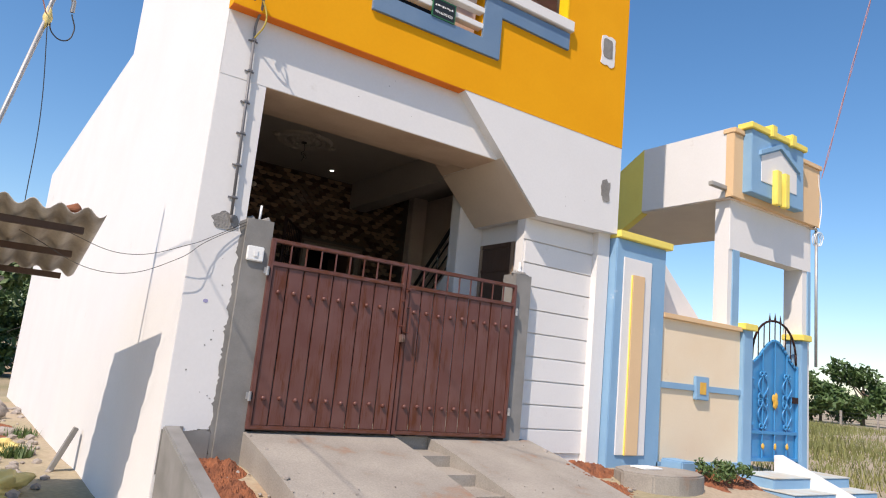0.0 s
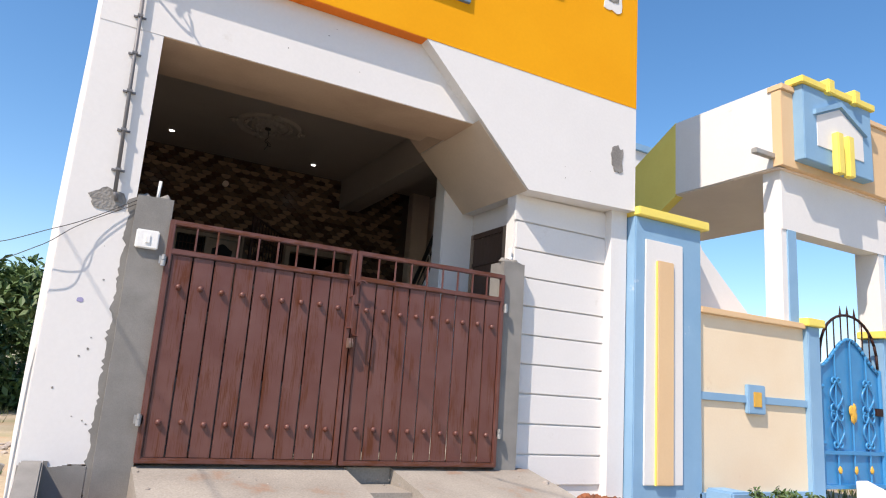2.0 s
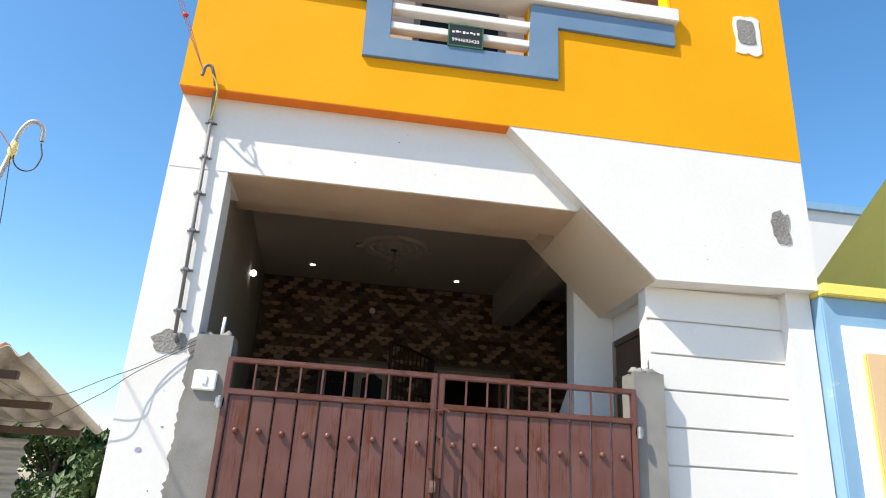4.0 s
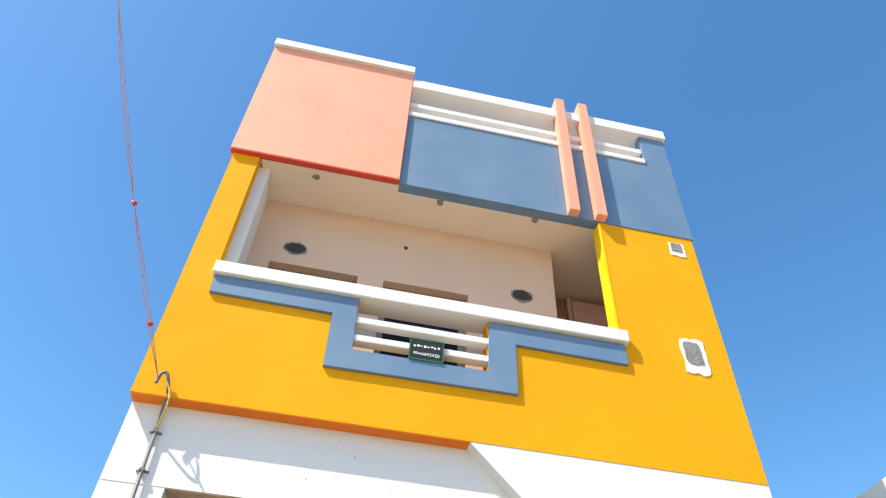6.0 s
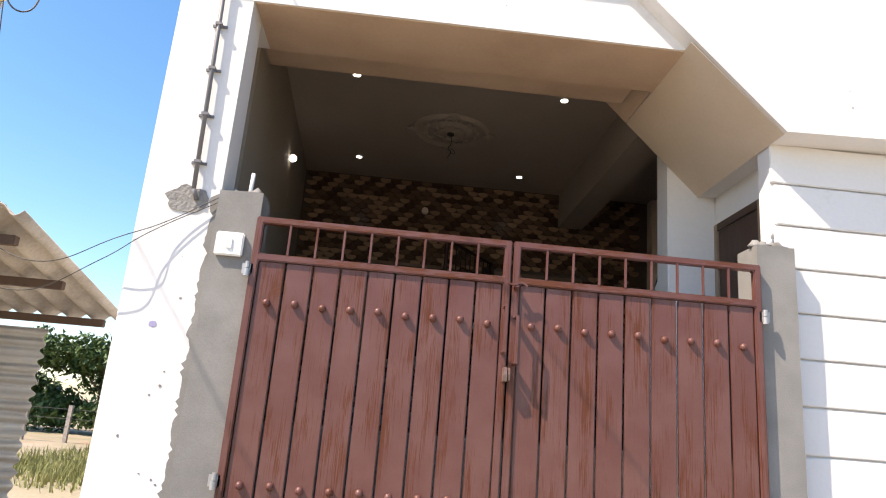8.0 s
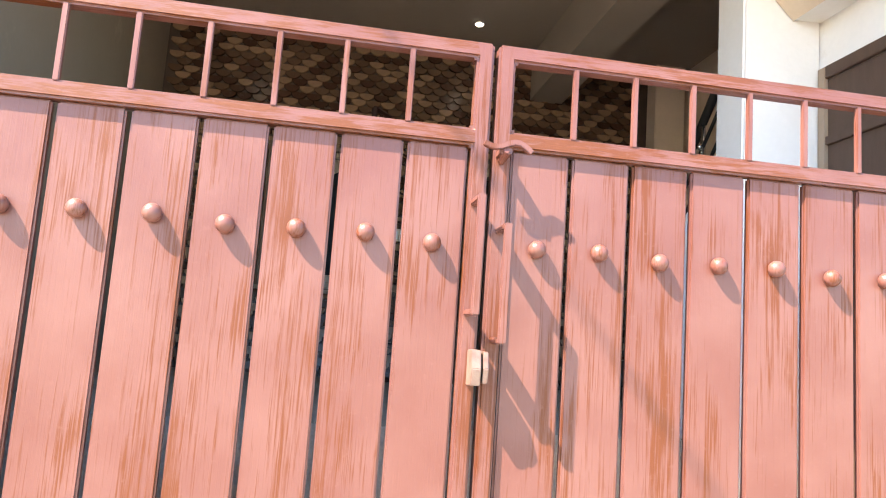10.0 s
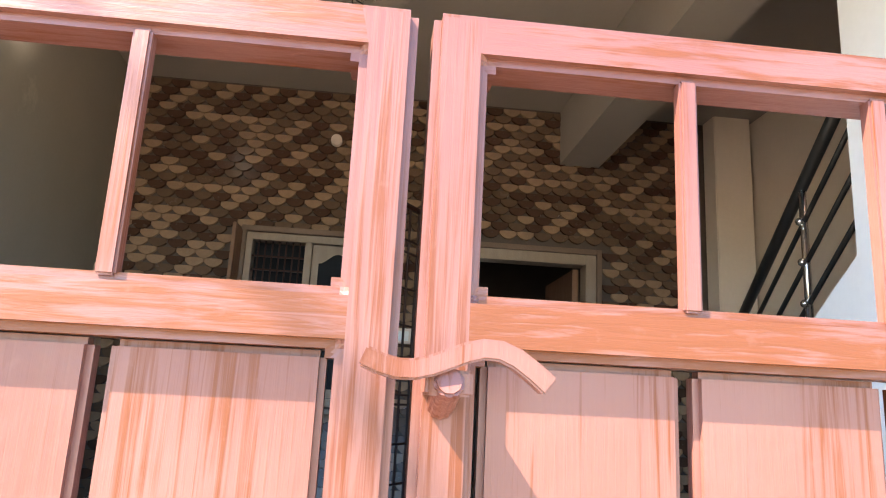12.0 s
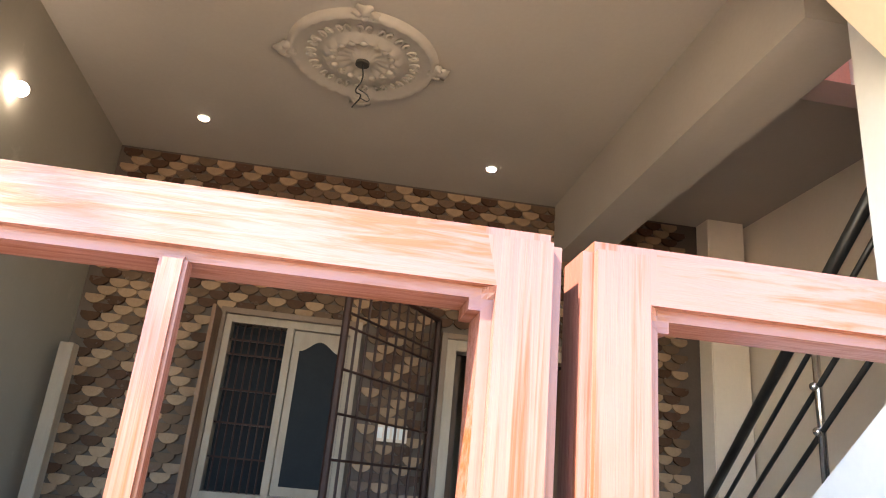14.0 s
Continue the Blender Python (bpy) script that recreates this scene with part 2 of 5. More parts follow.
M_LEAFDRY = material("dry_grass_blades", (0.22, 0.215, 0.075), (0.12, 0.15, 0.045), 0.8, scale=1.0, grain=20, bump=0.1, amount=0.9)
M_BARK = material("tree_bark", (0.16, 0.12, 0.085), None, 0.9, scale=5, bump=0.7)
M_STONE = material("rubble_stone", (0.38, 0.34, 0.30), (0.25, 0.22, 0.20), 0.9, scale=6, bump=0.8, amount=0.9, speckle=0.16)
M_BAG = material("yellow_plastic_sack", (0.72, 0.58, 0.22), (0.60, 0.46, 0.16), 0.5, scale=9, bump=0.4)
M_PINKWIRE = material("pink_twisted_wire", (0.55, 0.27, 0.25), None, 0.6, scale=9)
M_REDTAPE = material("red_tape", (0.60, 0.03, 0.03), None, 0.5, scale=9)
M_BLACKWIRE = material("black_wire", (0.02, 0.02, 0.02), None, 0.5, scale=9)
M_CABLE = material("yellow_cable", (0.62, 0.48, 0.10), None, 0.5, scale=9)
M_SLATE = material("black_signboard", (0.012, 0.014, 0.013), None, 0.5, scale=9)
M_SIGNGREEN = material("green_sign_edge", (0.02, 0.14, 0.06), None, 0.5, scale=9)
M_CHALK = material("white_chalk_lettering", (0.8, 0.8, 0.78), None, 0.9, scale=9)
M_PATCH = material("rough_cement_patch", (0.27, 0.26, 0.245), (0.20, 0.19, 0.18), 0.95, scale=8, grain=50, bump=1.0, amount=0.9, speckle=0.16)
# for solid pieces set over holes: the shade inside is the dark colour
M_HOLE = material("hole_shade", (0.045, 0.04, 0.036), None, 0.9, scale=9)
M_FRAMEDARK = material("weathered_brown_frame", (0.17, 0.105, 0.07), (0.12, 0.075, 0.05), 0.6, scale=5)
M_SKIRT = material("dark_granite_edge", (0.055, 0.052, 0.052), None, 0.8)


def glow(name, colour, power):
    m = bpy.data.materials.new(name)
    m.use_nodes = True
    b = m.node_tree.nodes["Principled BSDF"]
    b.inputs["Emission Color"].default_value = (*colour, 1)
    b.inputs["Emission Strength"].default_value = power
    return m


M_LAMP = glow("lit_lamp", (1.0, 0.96, 0.90), 4.5)


# ---- mesh helpers ----
def mesh_object(name, bm, mat, parent=None, smooth=False, bevel=0.0):
    me = bpy.data.meshes.new(name)
    bmesh.ops.recalc_face_normals(bm, faces=bm.faces)
    if bevel:
        bmesh.ops.bevel(bm, geom=[e for e in bm.edges if e.calc_face_angle(1.5) > 0.4], offset=bevel, segments=2, affect="EDGES", clamp_overlap=True)
    bm.to_mesh(me)
    bm.free()
    for p in me.polygons:
        p.use_smooth = smooth
    me.materials.append(mat)
    ob = new(name, me)
    if parent:
        ob.parent = parent
    return ob


def add_box(bm, x0, x1, y0, y1, z0, z1):
    v = [bm.verts.new(p) for p in ((x0, y0, z0), (x1, y0, z0), (x1, y1, z0), (x0, y1, z0), (x0, y0, z1), (x1, y0, z1), (x1, y1, z1), (x0, y1, z1))]
    for f in ((3, 2, 1, 0), (4, 5, 6, 7), (0, 1, 5, 4), (1, 2, 6, 5), (2, 3, 7, 6), (3, 0, 4, 7)):
        bm.faces.new([v[i] for i in f])


def box(name, x0, x1, y0, y1, z0, z1, mat, parent=None, bevel=0.0):
    bm = bmesh.new()
    add_box(bm, x0, x1, y0, y1, z0, z1)
    return mesh_object(name, bm, mat, parent, bevel=bevel)


def add_prism(bm, poly, a, b, axis="y"):
    """A closed outline pushed from a to b along an axis. The outline is (x, z) along y, (y, z) along x, (x, y) along z."""
    put = {"y": lambda p, d: (p[0], d, p[1]), "x": lambda p, d: (d, p[0], p[1]), "z": lambda p, d: (p[0], p[1], d)}[axis]
    lo, hi = [bm.verts.new(put(p, a)) for p in poly], [bm.verts.new(put(p, b)) for p in poly]
    bm.faces.new(lo)
    bm.faces.new(hi[::-1])
    k = len(poly)
    for i in range(k):
        bm.faces.new((lo[i], hi[i], hi[(i + 1) % k], lo[(i + 1) % k]))


def prism(name, poly, a, b, mat, parent=None, axis="y", bevel=0.0):
    bm = bmesh.new()
    add_prism(bm, poly, a, b, axis)
    return mesh_object(name, bm, mat, parent, bevel=bevel)


def add_tube(bm, p, q, r, sides=8, r2=None):
    p, q = Vector(p), Vector(q)
    r2 = r if r2 is None else r2
    turn = (q - p).to_track_quat("Z", "Y")
    ring = [turn @ Vector((math.cos(6.28319 * i / sides), math.sin(6.28319 * i / sides), 0)) for i in range(sides)]
    lo, hi = [bm.verts.new(p + v * r) for v in ring], [bm.verts.new(q + v * r2) for v in ring]
    bm.faces.new(lo[::-1])
    bm.faces.new(hi)
    for i in range(sides):
        bm.faces.new((lo[i], lo[(i + 1) % sides], hi[(i + 1) % sides], hi[i]))


def tube(name, points, r, mat, parent=None, sides=8):
    bm = bmesh.new()
    for p, q in zip(points, points[1:]):
        add_tube(bm, p, q, r, sides)
    return mesh_object(name, bm, mat, parent, smooth=True)


def wire(name, points, r, mat, parent=None):
    c = bpy.data.curves.new(name, "CURVE")
    c.dimensions, c.bevel_depth, c.bevel_resolution = "3D", r, 2
    s = c.splines.new("BEZIER")
    s.bezier_points.add(len(points) - 1)
    for b, p in zip(s.bezier_points, points):
        b.co, b.handle_left_type, b.handle_right_type = p, "AUTO", "AUTO"
    c.materials.append(mat)
    ob = new(name, c)
    if parent:
        ob.parent = parent
    return ob


def cells(name, xs, zs, solid, y0, y1, mat, parent=None):
    """An upright wall cut into a grid, with the cells that solid(i, j) refuses left open."""
    bm = bmesh.new()
    grid = {}

    def v(i, j, k):
        if (i, j, k) not in grid:
            grid[i, j, k] = bm.verts.new((xs[i], (y0, y1)[k], zs[j]))
        return grid[i, j, k]
    nx, nz = len(xs) - 1, len(zs) - 1
    full = lambda i, j: 0 <= i < nx and 0 <= j < nz and solid(i, j)
    for i in range(nx):
        for j in range(nz):
            if not full(i, j):
                continue
            bm.faces.new((v(i, j, 0), v(i + 1, j, 0), v(i + 1, j + 1, 0), v(i, j + 1, 0)))
            bm.faces.new((v(i, j, 1), v(i, j + 1, 1), v(i + 1, j + 1, 1), v(i + 1, j, 1)))
            if not full(i - 1, j):
                bm.faces.new((v(i, j, 0), v(i, j + 1, 0), v(i, j + 1, 1), v(i, j, 1)))
            if not full(i + 1, j):
                bm.faces.new((v(i + 1, j, 0), v(i + 1, j, 1), v(i + 1, j + 1, 1), v(i + 1, j + 1, 0)))
            if not full(i, j - 1):
                bm.faces.new((v(i, j, 0), v(i, j, 1), v(i + 1, j, 1), v(i + 1, j, 0)))
            if not full(i, j + 1):
                bm.faces.new((v(i, j + 1, 0), v(i + 1, j + 1, 0), v(i + 1, j + 1, 1), v(i, j + 1, 1)))
    return mesh_object(name, bm, mat, parent)


def blob(name, centre, rx, ry, rz, mat, seed=0, rough=0.25, parent=None, flat=True, level=3):
    bm = bmesh.new()
    bmesh.ops.create_icosphere(bm, subdivisions=level, radius=1)
    for v in bm.verts:
        k = 1 + rough * noise.noise(v.co * 1.7 + Vector((seed * 7.3, 0, 0))) + rough * 0.6 * noise.noise(v.co * 4.5 + Vector((0, seed * 3.1, 0)))
        v.co = Vector((v.co.x * rx * k, v.co.y * ry * k, max(v.co.z, -0.35 if flat else -1) * rz * k)) + Vector(centre)
    return mesh_object(name, bm, mat, parent, smooth=True)


def structure(ob, label):
    return tagged(ob, label, kind="structure")


F, R = 5.905, 6.04          # front plane of the upper storeys, and the recessed plane of the ground storey
LX = lambda y: 1.30 - 0.0466 * (y - 5.9)   # outer face of the long side wall, which runs askew


def rise(x, y):
    """Height of the ground: level road, then a slope up to the row of houses."""
    s = min(1, max(0, (y - 1.9) / 3.8))
    side = min(1, max(0, (x - 1.30) / 0.14))
    fall = min(1, max(0, (x - 8.7) / 0.6))
    return 0.66 * s * side * (1 - 0.72 * fall) - 0.02


# ---- ground ----
def ground():
    spread = lambda lo, hi, step, far: sorted(set([lo - d for d in far] + [round(lo + step * i, 3) for i in range(int((hi - lo) / step) + 1)] + [hi + d for d in far]))
    far = (1, 2.5, 5, 9, 15, 25, 45, 90, 200, 500, 1500)
    xs, ys = spread(-6, 16, 0.25, far), spread(-3, 14, 0.25, far)
    bm = bmesh.new()
    rows = [[bm.verts.new((x, y, rise(x, y) + (0.035 * noise.noise(Vector((x * 0.8, y * 0.8, 0))) + 0.012 * noise.noise(Vector((x * 4, y * 4, 3))) if abs(x) < 20 and y < 30 else 0))) for x in xs] for y in ys]
    for j in range(len(ys) - 1):
        for i in range(len(xs) - 1):
            bm.faces.new((rows[j][i], rows[j][i + 1], rows[j + 1][i + 1], rows[j + 1][i]))
    return structure(mesh_object("ground", bm, M_GROUND, smooth=True), "sandy reddish ground with patches of dry grass")


ground()

# ---- the house: shell ----
def side_wall():
    bm = bmesh.new()
    outline = ((R + 0.004, -0.4), (19.3, -0.4), (19.3, 5.50), (10.8, 5.95), (10.8, 10.05), (R + 0.004, 10.05))
    outer, inner = [bm.verts.new((LX(y), y, z)) for y, z in outline], [bm.verts.new((LX(y) + 0.40, y, z)) for y, z in outline]
    bm.faces.new(outer)
    bm.faces.new(inner[::-1])
    for i in range(6):
        bm.faces.new((outer[i], inner[i], inner[(i + 1) % 6], outer[(i + 1) % 6]))
    return structure(mesh_object("wall_west", bm, M_WHITE), "long whitewashed side wall of the house")


side_wall()
structure(box("wall_east", 6.40, 6.62, 6.02, 19.3, -0.2, 10.0, M_WHITE), "plain whitewashed east wall")
structure(box("wall_back", 0.9, 6.4, 19.1, 19.3, -0.3, 5.5, M_WHITE), "plain back wall")
structure(box("wall_upper_back", 1.5, 6.4, 10.6, 10.8, 4.87, 10.0, M_WHITE), "plain upper back wall")
structure(box("roof_rear", 1.2, 6.4, 10.8, 19.1, 4.9, 5.1, M_CEMENT), "flat cement roof")
structure(box("roof_top", 1.6, 5.25, 6.95, 10.6, 8.0, 8.15, M_CEMENT), "flat terrace slab")

# upper front wall with the balcony opening
XS, ZS = [1.29, 1.57, 2.91, 4.13, 5.49, 6.625], [4.83, 5.52, 6.10, 7.885]
wall_front = structure(cells("wall_south", XS, ZS, lambda i, j: not (j == 2 and 1 <= i <= 3) and not (j == 1 and i == 2), F, F + 0.16, M_ORANGE), "orange painted front wall with a balcony opening")
structure(box("balcony_floor", 1.6, 6.4, F + 0.16, 7.4, 4.84, 4.99, M_CEMENT), "cement balcony floor")
structure(box("balcony_ceiling", 1.6, 6.4, F + 0.02, 7.4, 7.885, 8.0, M_CREAM), "pale painted balcony ceiling")
structure(cells("balcony_back_wall", [1.6, 1.90, 2.85, 3.13, 4.07, 5.09], [4.99, 6.95, 7.883], lambda i, j: not (j == 0 and i in (1, 3)), 6.50, 6.62, M_PEACH), "pale peach balcony wall with two door openings")
structure(box("balcony_return_wall", 5.0, 5.09, 6.62, 7.4, 4.99, 7.88, M_PEACH), "return of the balcony wall")
structure(box("balcony_end_wall", 5.09, 6.4, 7.3, 7.4, 4.99, 7.88, M_RECESS), "peach end wall of the balcony, recess shade in its brown colour")
for x0, x1 in ((1.90, 2.85), (3.13, 4.07)):
    d = new("balcony_door")
    tagged(d, "closed dark door set deep in the balcony wall", "door", "balcony doors")
    box("frame", x0, x0 + 0.07, 6.60, 6.68, 4.99, 6.95, M_FRAME, d, 0.004)
    box("frame", x1 - 0.07, x1, 6.60, 6.68, 4.99, 6.95, M_FRAME, d, 0.004)
    box("frame", x0 + 0.07, x1 - 0.07, 6.60, 6.68, 6.87, 6.95, M_FRAME, d, 0.004)
    box("pane", x0 + 0.07, x1 - 0.07, 6.64, 6.66, 4.99, 6.87, M_GLASS, d)
structure(prism("balcony_trim", ((1.585, 5.90), (2.68, 5.885), (2.69, 5.315), (4.40, 5.33), (4.395, 5.87), (5.505, 5.855), (5.505, 6.085), (4.14, 6.085), (4.13, 5.525), (2.91, 5.525), (2.90, 6.105), (1.58, 6.105)), F - 0.035, F + 0.003, M_BLUE, bevel=0.004), "slate blue stepped trim under the balcony rail")
structure(box("balcony_coping", 1.555, 5.54, F - 0.075, F + 0.19, 6.105, 6.25, M_WHITE, bevel=0.008), "white balcony coping")
structure(box("balcony_bar", 2.88, 4.16, F - 0.02, F + 0.08, 5.835, 5.905, M_WHITE, bevel=0.006), "white concrete balcony bar")
structure(box("balcony_bar", 2.88, 4.16, F - 0.02, F + 0.08, 5.635, 5.705, M_WHITE, bevel=0.006), "white concrete balcony bar")
structure(box("balcony_reveal", 5.462, 5.492, F - 0.006, F + 0.17, 6.25, 7.87, M_EDGE, bevel=0.004), "yellow edge of the balcony opening")

# thin strips that colour in the shade under the two overhangs
structure(box("wall_underside", 1.292, 3.98, F + 0.002, R - 0.006, 4.822, 4.829, M_UNDERORANGE), "underside of the upper wall, its shade coloured deep orange")
structure(box("parapet_underside", 1.255, 3.11, F - 0.058, F + 0.015, 7.886, 7.899, M_UNDERRED), "underside of the salmon parapet, its shade and bounce coloured red")

# parapet storey
structure(box("parapet_salmon", 1.25, 3.115, F - 0.06, F + 0.12, 7.90, 10.12, M_SALMON, bevel=0.008), "salmon painted parapet wall")
structure(box("parapet_cap", 1.24, 3.12, F - 0.11, F + 0.16, 10.12, 10.27, M_WHITE, bevel=0.008), "white parapet cap")
structure(prism("parapet_blue", ((3.115, 7.885), (6.65, 7.875), (6.66, 9.93), (6.30, 9.93), (6.29, 9.22), (3.115, 9.25)), F - 0.012, F + 0.12, M_BLUE, bevel=0.006), "slate blue parapet wall")
structure(box("parapet_beam", 3.12, 6.68, F - 0.06, F + 0.26, 9.85, 10.04, M_WHITE, bevel=0.008), "white parapet beam")
structure(box("parapet_bar", 3.12, 6.29, F, F + 0.08, 9.475, 9.565, M_WHITE, bevel=0.006), "white parapet bar")
structure(box("parapet_sill", 3.12, 6.29, F - 0.03, F + 0.14, 9.235, 9.325, M_WHITE, bevel=0.006), "white parapet sill")
for x in (5.09, 5.42):
    structure(box("parapet_fin", x, x + 0.125, F - 0.12, F + 0.06, 7.89, 10.22, M_SALMON, bevel=0.006), "salmon upright parapet fin")

# ground storey front
pier = structure(box("pier_west", 1.30, 1.752, R, R + 0.26, -0.3, 4.83, M_WHITE), "whitewashed pier beside the gate")
structure(box("lintel", 1.30, 4.62, R - 0.003, 6.62, 4.178, 4.83, M_WHITE), "white lintel over the porch opening")
structure(prism("fascia", ((3.975, 4.829), (6.627, 4.829), (6.627, 3.645), (5.216, 3.60)), F + 0.004, 7.19, M_WHITE), "white sloped fascia over the side wall")
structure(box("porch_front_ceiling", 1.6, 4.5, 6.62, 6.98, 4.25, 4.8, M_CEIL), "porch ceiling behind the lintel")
# thin added plates whose tan colour carries the ground bounce on white soffits
structure(box("lintel_soffit", 1.76, 4.612, R + 0.012, 6.615, 4.172, 4.1775, M_SOFFIT), "white soffit of the lintel, warm ground bounce in its tan colour")
structure(box("front_ceiling_soffit", 1.7, 4.49, 6.625, 6.975, 4.244, 4.2495, M_SOFFIT), "white soffit, warm ground bounce in its tan colour")
structure(prism("slope_soffit", ((4.612, 4.182), (5.214, 3.594), (5.210, 3.590), (4.608, 4.178)), F + 0.03, 7.185, M_SLOPE), "white sloping soffit, warm ground bounce in its colour")
structure(prism("slope_soffit", ((3.99, 4.804), (4.607, 4.187), (4.603, 4.183), (3.986, 4.80)), 6.63, 7.185, M_SOFFIT), "white sloping soffit, warm ground bounce in its colour")
structure(box("ceiling", 1.4, 5.60, 6.98, 10.5, 4.70, 4.85, M_CEIL), "flat grey-white porch ceiling, darkened by shade in its colour")
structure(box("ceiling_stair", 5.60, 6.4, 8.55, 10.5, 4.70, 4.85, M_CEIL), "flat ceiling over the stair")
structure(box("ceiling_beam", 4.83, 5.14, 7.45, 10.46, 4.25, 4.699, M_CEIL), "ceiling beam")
structure(box("stairwell_back_wall", 5.60, 6.4, 9.1, 9.18, 4.86, 8.6, M_PINKPAINT), "pink back wall of the stairwell")
# unseen west wall, added to bounce pink light onto the back wall
structure(box("stairwell_bounce_wall", 5.55, 5.60, 7.24, 9.18, 4.86, 8.0, M_PINKPAINT), "added unseen pink wall that bounces light into the stairwell")
structure(box("stairwell_wall", 5.60, 6.4, 7.19, 7.24, 4.86, 7.8, M_PINKPAINT), "pink wall of the stairwell")
rust = structure(box("wall_south_lower", 5.22, 6.60, R + 0.10, R + 0.24, 0.4, 3.70, M_WHITE), "white grooved wall beside the gate")
z = 3.335 - 0.2845 * 9
while z < 3.55:
    top = min(z + 0.272, 3.62)
    box("course", 5.225 + 0.012 * math.sin(z * 9), 6.605, R + 0.075, R + 0.101, z, top, M_WHITE, rust, 0.006)
    z += 0.2845
structure(box("porch_side_wall", 5.36, 5.55, R + 0.2, 7.45, 0.4, 4.2, M_WHITE), "white porch side wall")
structure(box("porch_pillar", 4.96, 5.36, 7.19, 7.42, 0.9, 4.4, M_WHITE, bevel=0.01), "white porch pillar at the foot of the stair")
# inner skin of the west wall, coloured dark for the porch shade
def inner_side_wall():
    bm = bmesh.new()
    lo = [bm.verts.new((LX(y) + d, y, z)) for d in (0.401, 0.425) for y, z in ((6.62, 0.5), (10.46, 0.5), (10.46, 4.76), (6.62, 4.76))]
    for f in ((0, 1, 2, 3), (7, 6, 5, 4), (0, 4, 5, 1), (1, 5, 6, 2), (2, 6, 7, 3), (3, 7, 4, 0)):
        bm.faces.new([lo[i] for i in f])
    return structure(mesh_object("porch_wall_west", bm, M_INNER), "tan porch side wall, porch shade in its colour")


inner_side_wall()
# same porch, paler colour: the stronger light on this wall is in the paint
structure(box("porch_wall_east", 6.37, 6.398, 7.2, 10.46, 0.9, 4.74, M_CREAM), "wall beside the stair, coloured paler for its brighter light")
structure(box("porch_floor_front", 1.6, 5.4, R, 7.6, 0.4, 0.93, M_CONCRETE), "cement porch floor")
structure(box("porch_floor", 1.4, 6.4, 7.6, 10.5, 0.4, 1.55, M_CONCRETE), "raised cement porch floor")

# porch back wall with window and door
structure(cells("porch_back_wall", [1.3, 2.50, 3.41, 4.06, 5.11, 6.4], [0.9, 1.55, 2.31, 3.53, 4.76], lambda i, j: not (i == 1 and j == 2) and not (i == 3 and j in (1, 2)), 10.47, 10.65, M_GROUT), "porch back wall behind relief tiles")
structure(box("pilaster", 6.02, 6.32, 10.28, 10.47, 1.55, 4.75, M_CREAM, bevel=0.008), "painted pilaster")
# room surfaces coloured dark in place of missing light
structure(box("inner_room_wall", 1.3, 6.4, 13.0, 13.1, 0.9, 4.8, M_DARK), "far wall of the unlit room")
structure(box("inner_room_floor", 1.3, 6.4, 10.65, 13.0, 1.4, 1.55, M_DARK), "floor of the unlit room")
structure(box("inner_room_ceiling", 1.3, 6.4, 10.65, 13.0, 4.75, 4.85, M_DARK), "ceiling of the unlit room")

# cement pillars and ramp
def cement_pillar(name, x0, x1, y0, y1, z0, z1, seed):
    bm = bmesh.new()
    add_box(bm, x0, x1, y0, y1, z0, z1)
    bmesh.ops.subdivide_edges(bm, edges=bm.edges[:], cuts=14, use_grid_fill=True)
    for v in bm.verts:
        v.co += Vector((noise.noise(v.co * 6 + Vector((seed, 0, 0))), 0.5 * noise.noise(v.co * 5), noise.noise(v.co * 7 + Vector((0, seed, 0))))) * 0.005
    return structure(mesh_object(name, bm, M_CEMENT, smooth=False), "rough grey cement gate pillar")


cement_pillar("gate_pillar", 1.755, 2.012, R - 0.045, R + 0.2, 0.5, 2.87, 1)
cement_pillar("gate_pillar", 5.035, 5.275, R - 0.04, R + 0.2, 0.5, 2.86, 5)
for x0, x1 in ((2.0, 3.60), (4.02, 5.45)):
    structure(prism("ramp", ((6.036, 0.3), (6.036, 0.93), (5.5, 0.83), (1.95, 0.02), (1.95, -0.2)), x0, x1, M_CONCRETE, axis="x"), "sloping concrete ramp up to the gate")
steps = structure(new("ramp_steps"), "shallow concrete steps let into the ramp")
for i in range(7):
    y1 = 6.036 - 0.45 * i
    box("step", 3.601, 4.019, y1 - 0.45, y1, -0.2, 0.80 - 0.104 * i, M_CONCRETE, steps)
structure(prism("kerb_wall", ((6.036, 0.2), (6.036, 0.955), (2.2, 0.10), (2.2, -0.3)), 1.315, 1.455, M_CEMENT, axis="x", bevel=0.012), "sloping cement kerb wall beside the ramp")


# ---- the gate ----
GY = 5.95   # front face of the gate frame


def curved_strip(name, path, w, th, mat, parent):
    """A flat bar that follows (x, z) points, th thick towards the street."""
    bm = bmesh.new()
    lo = []
    for k, (x, z, y) in enumerate(path):
        a, b = path[max(0, k - 1)], path[min(len(path) - 1, k + 1)]
        d = Vector((b[0] - a[0], b[1] - a[1])).normalized()
        nx, nz = -d.y * w / 2, d.x * w / 2
        lo.append([bm.verts.new(p) for p in ((x + nx, y, z + nz), (x - nx, y, z - nz), (x - nx, y + th, z - nz), (x + nx, y + th, z + nz))])
    for p, q in zip(lo, lo[1:]):
        for i in range(4):
            bm.faces.new((p[i], p[(i + 1) % 4], q[(i + 1) % 4], q[i]))
    bm.faces.new(lo[0])
    bm.faces.new(lo[-1][::-1])
    return mesh_object(name, bm, mat, parent, bevel=0.0015)


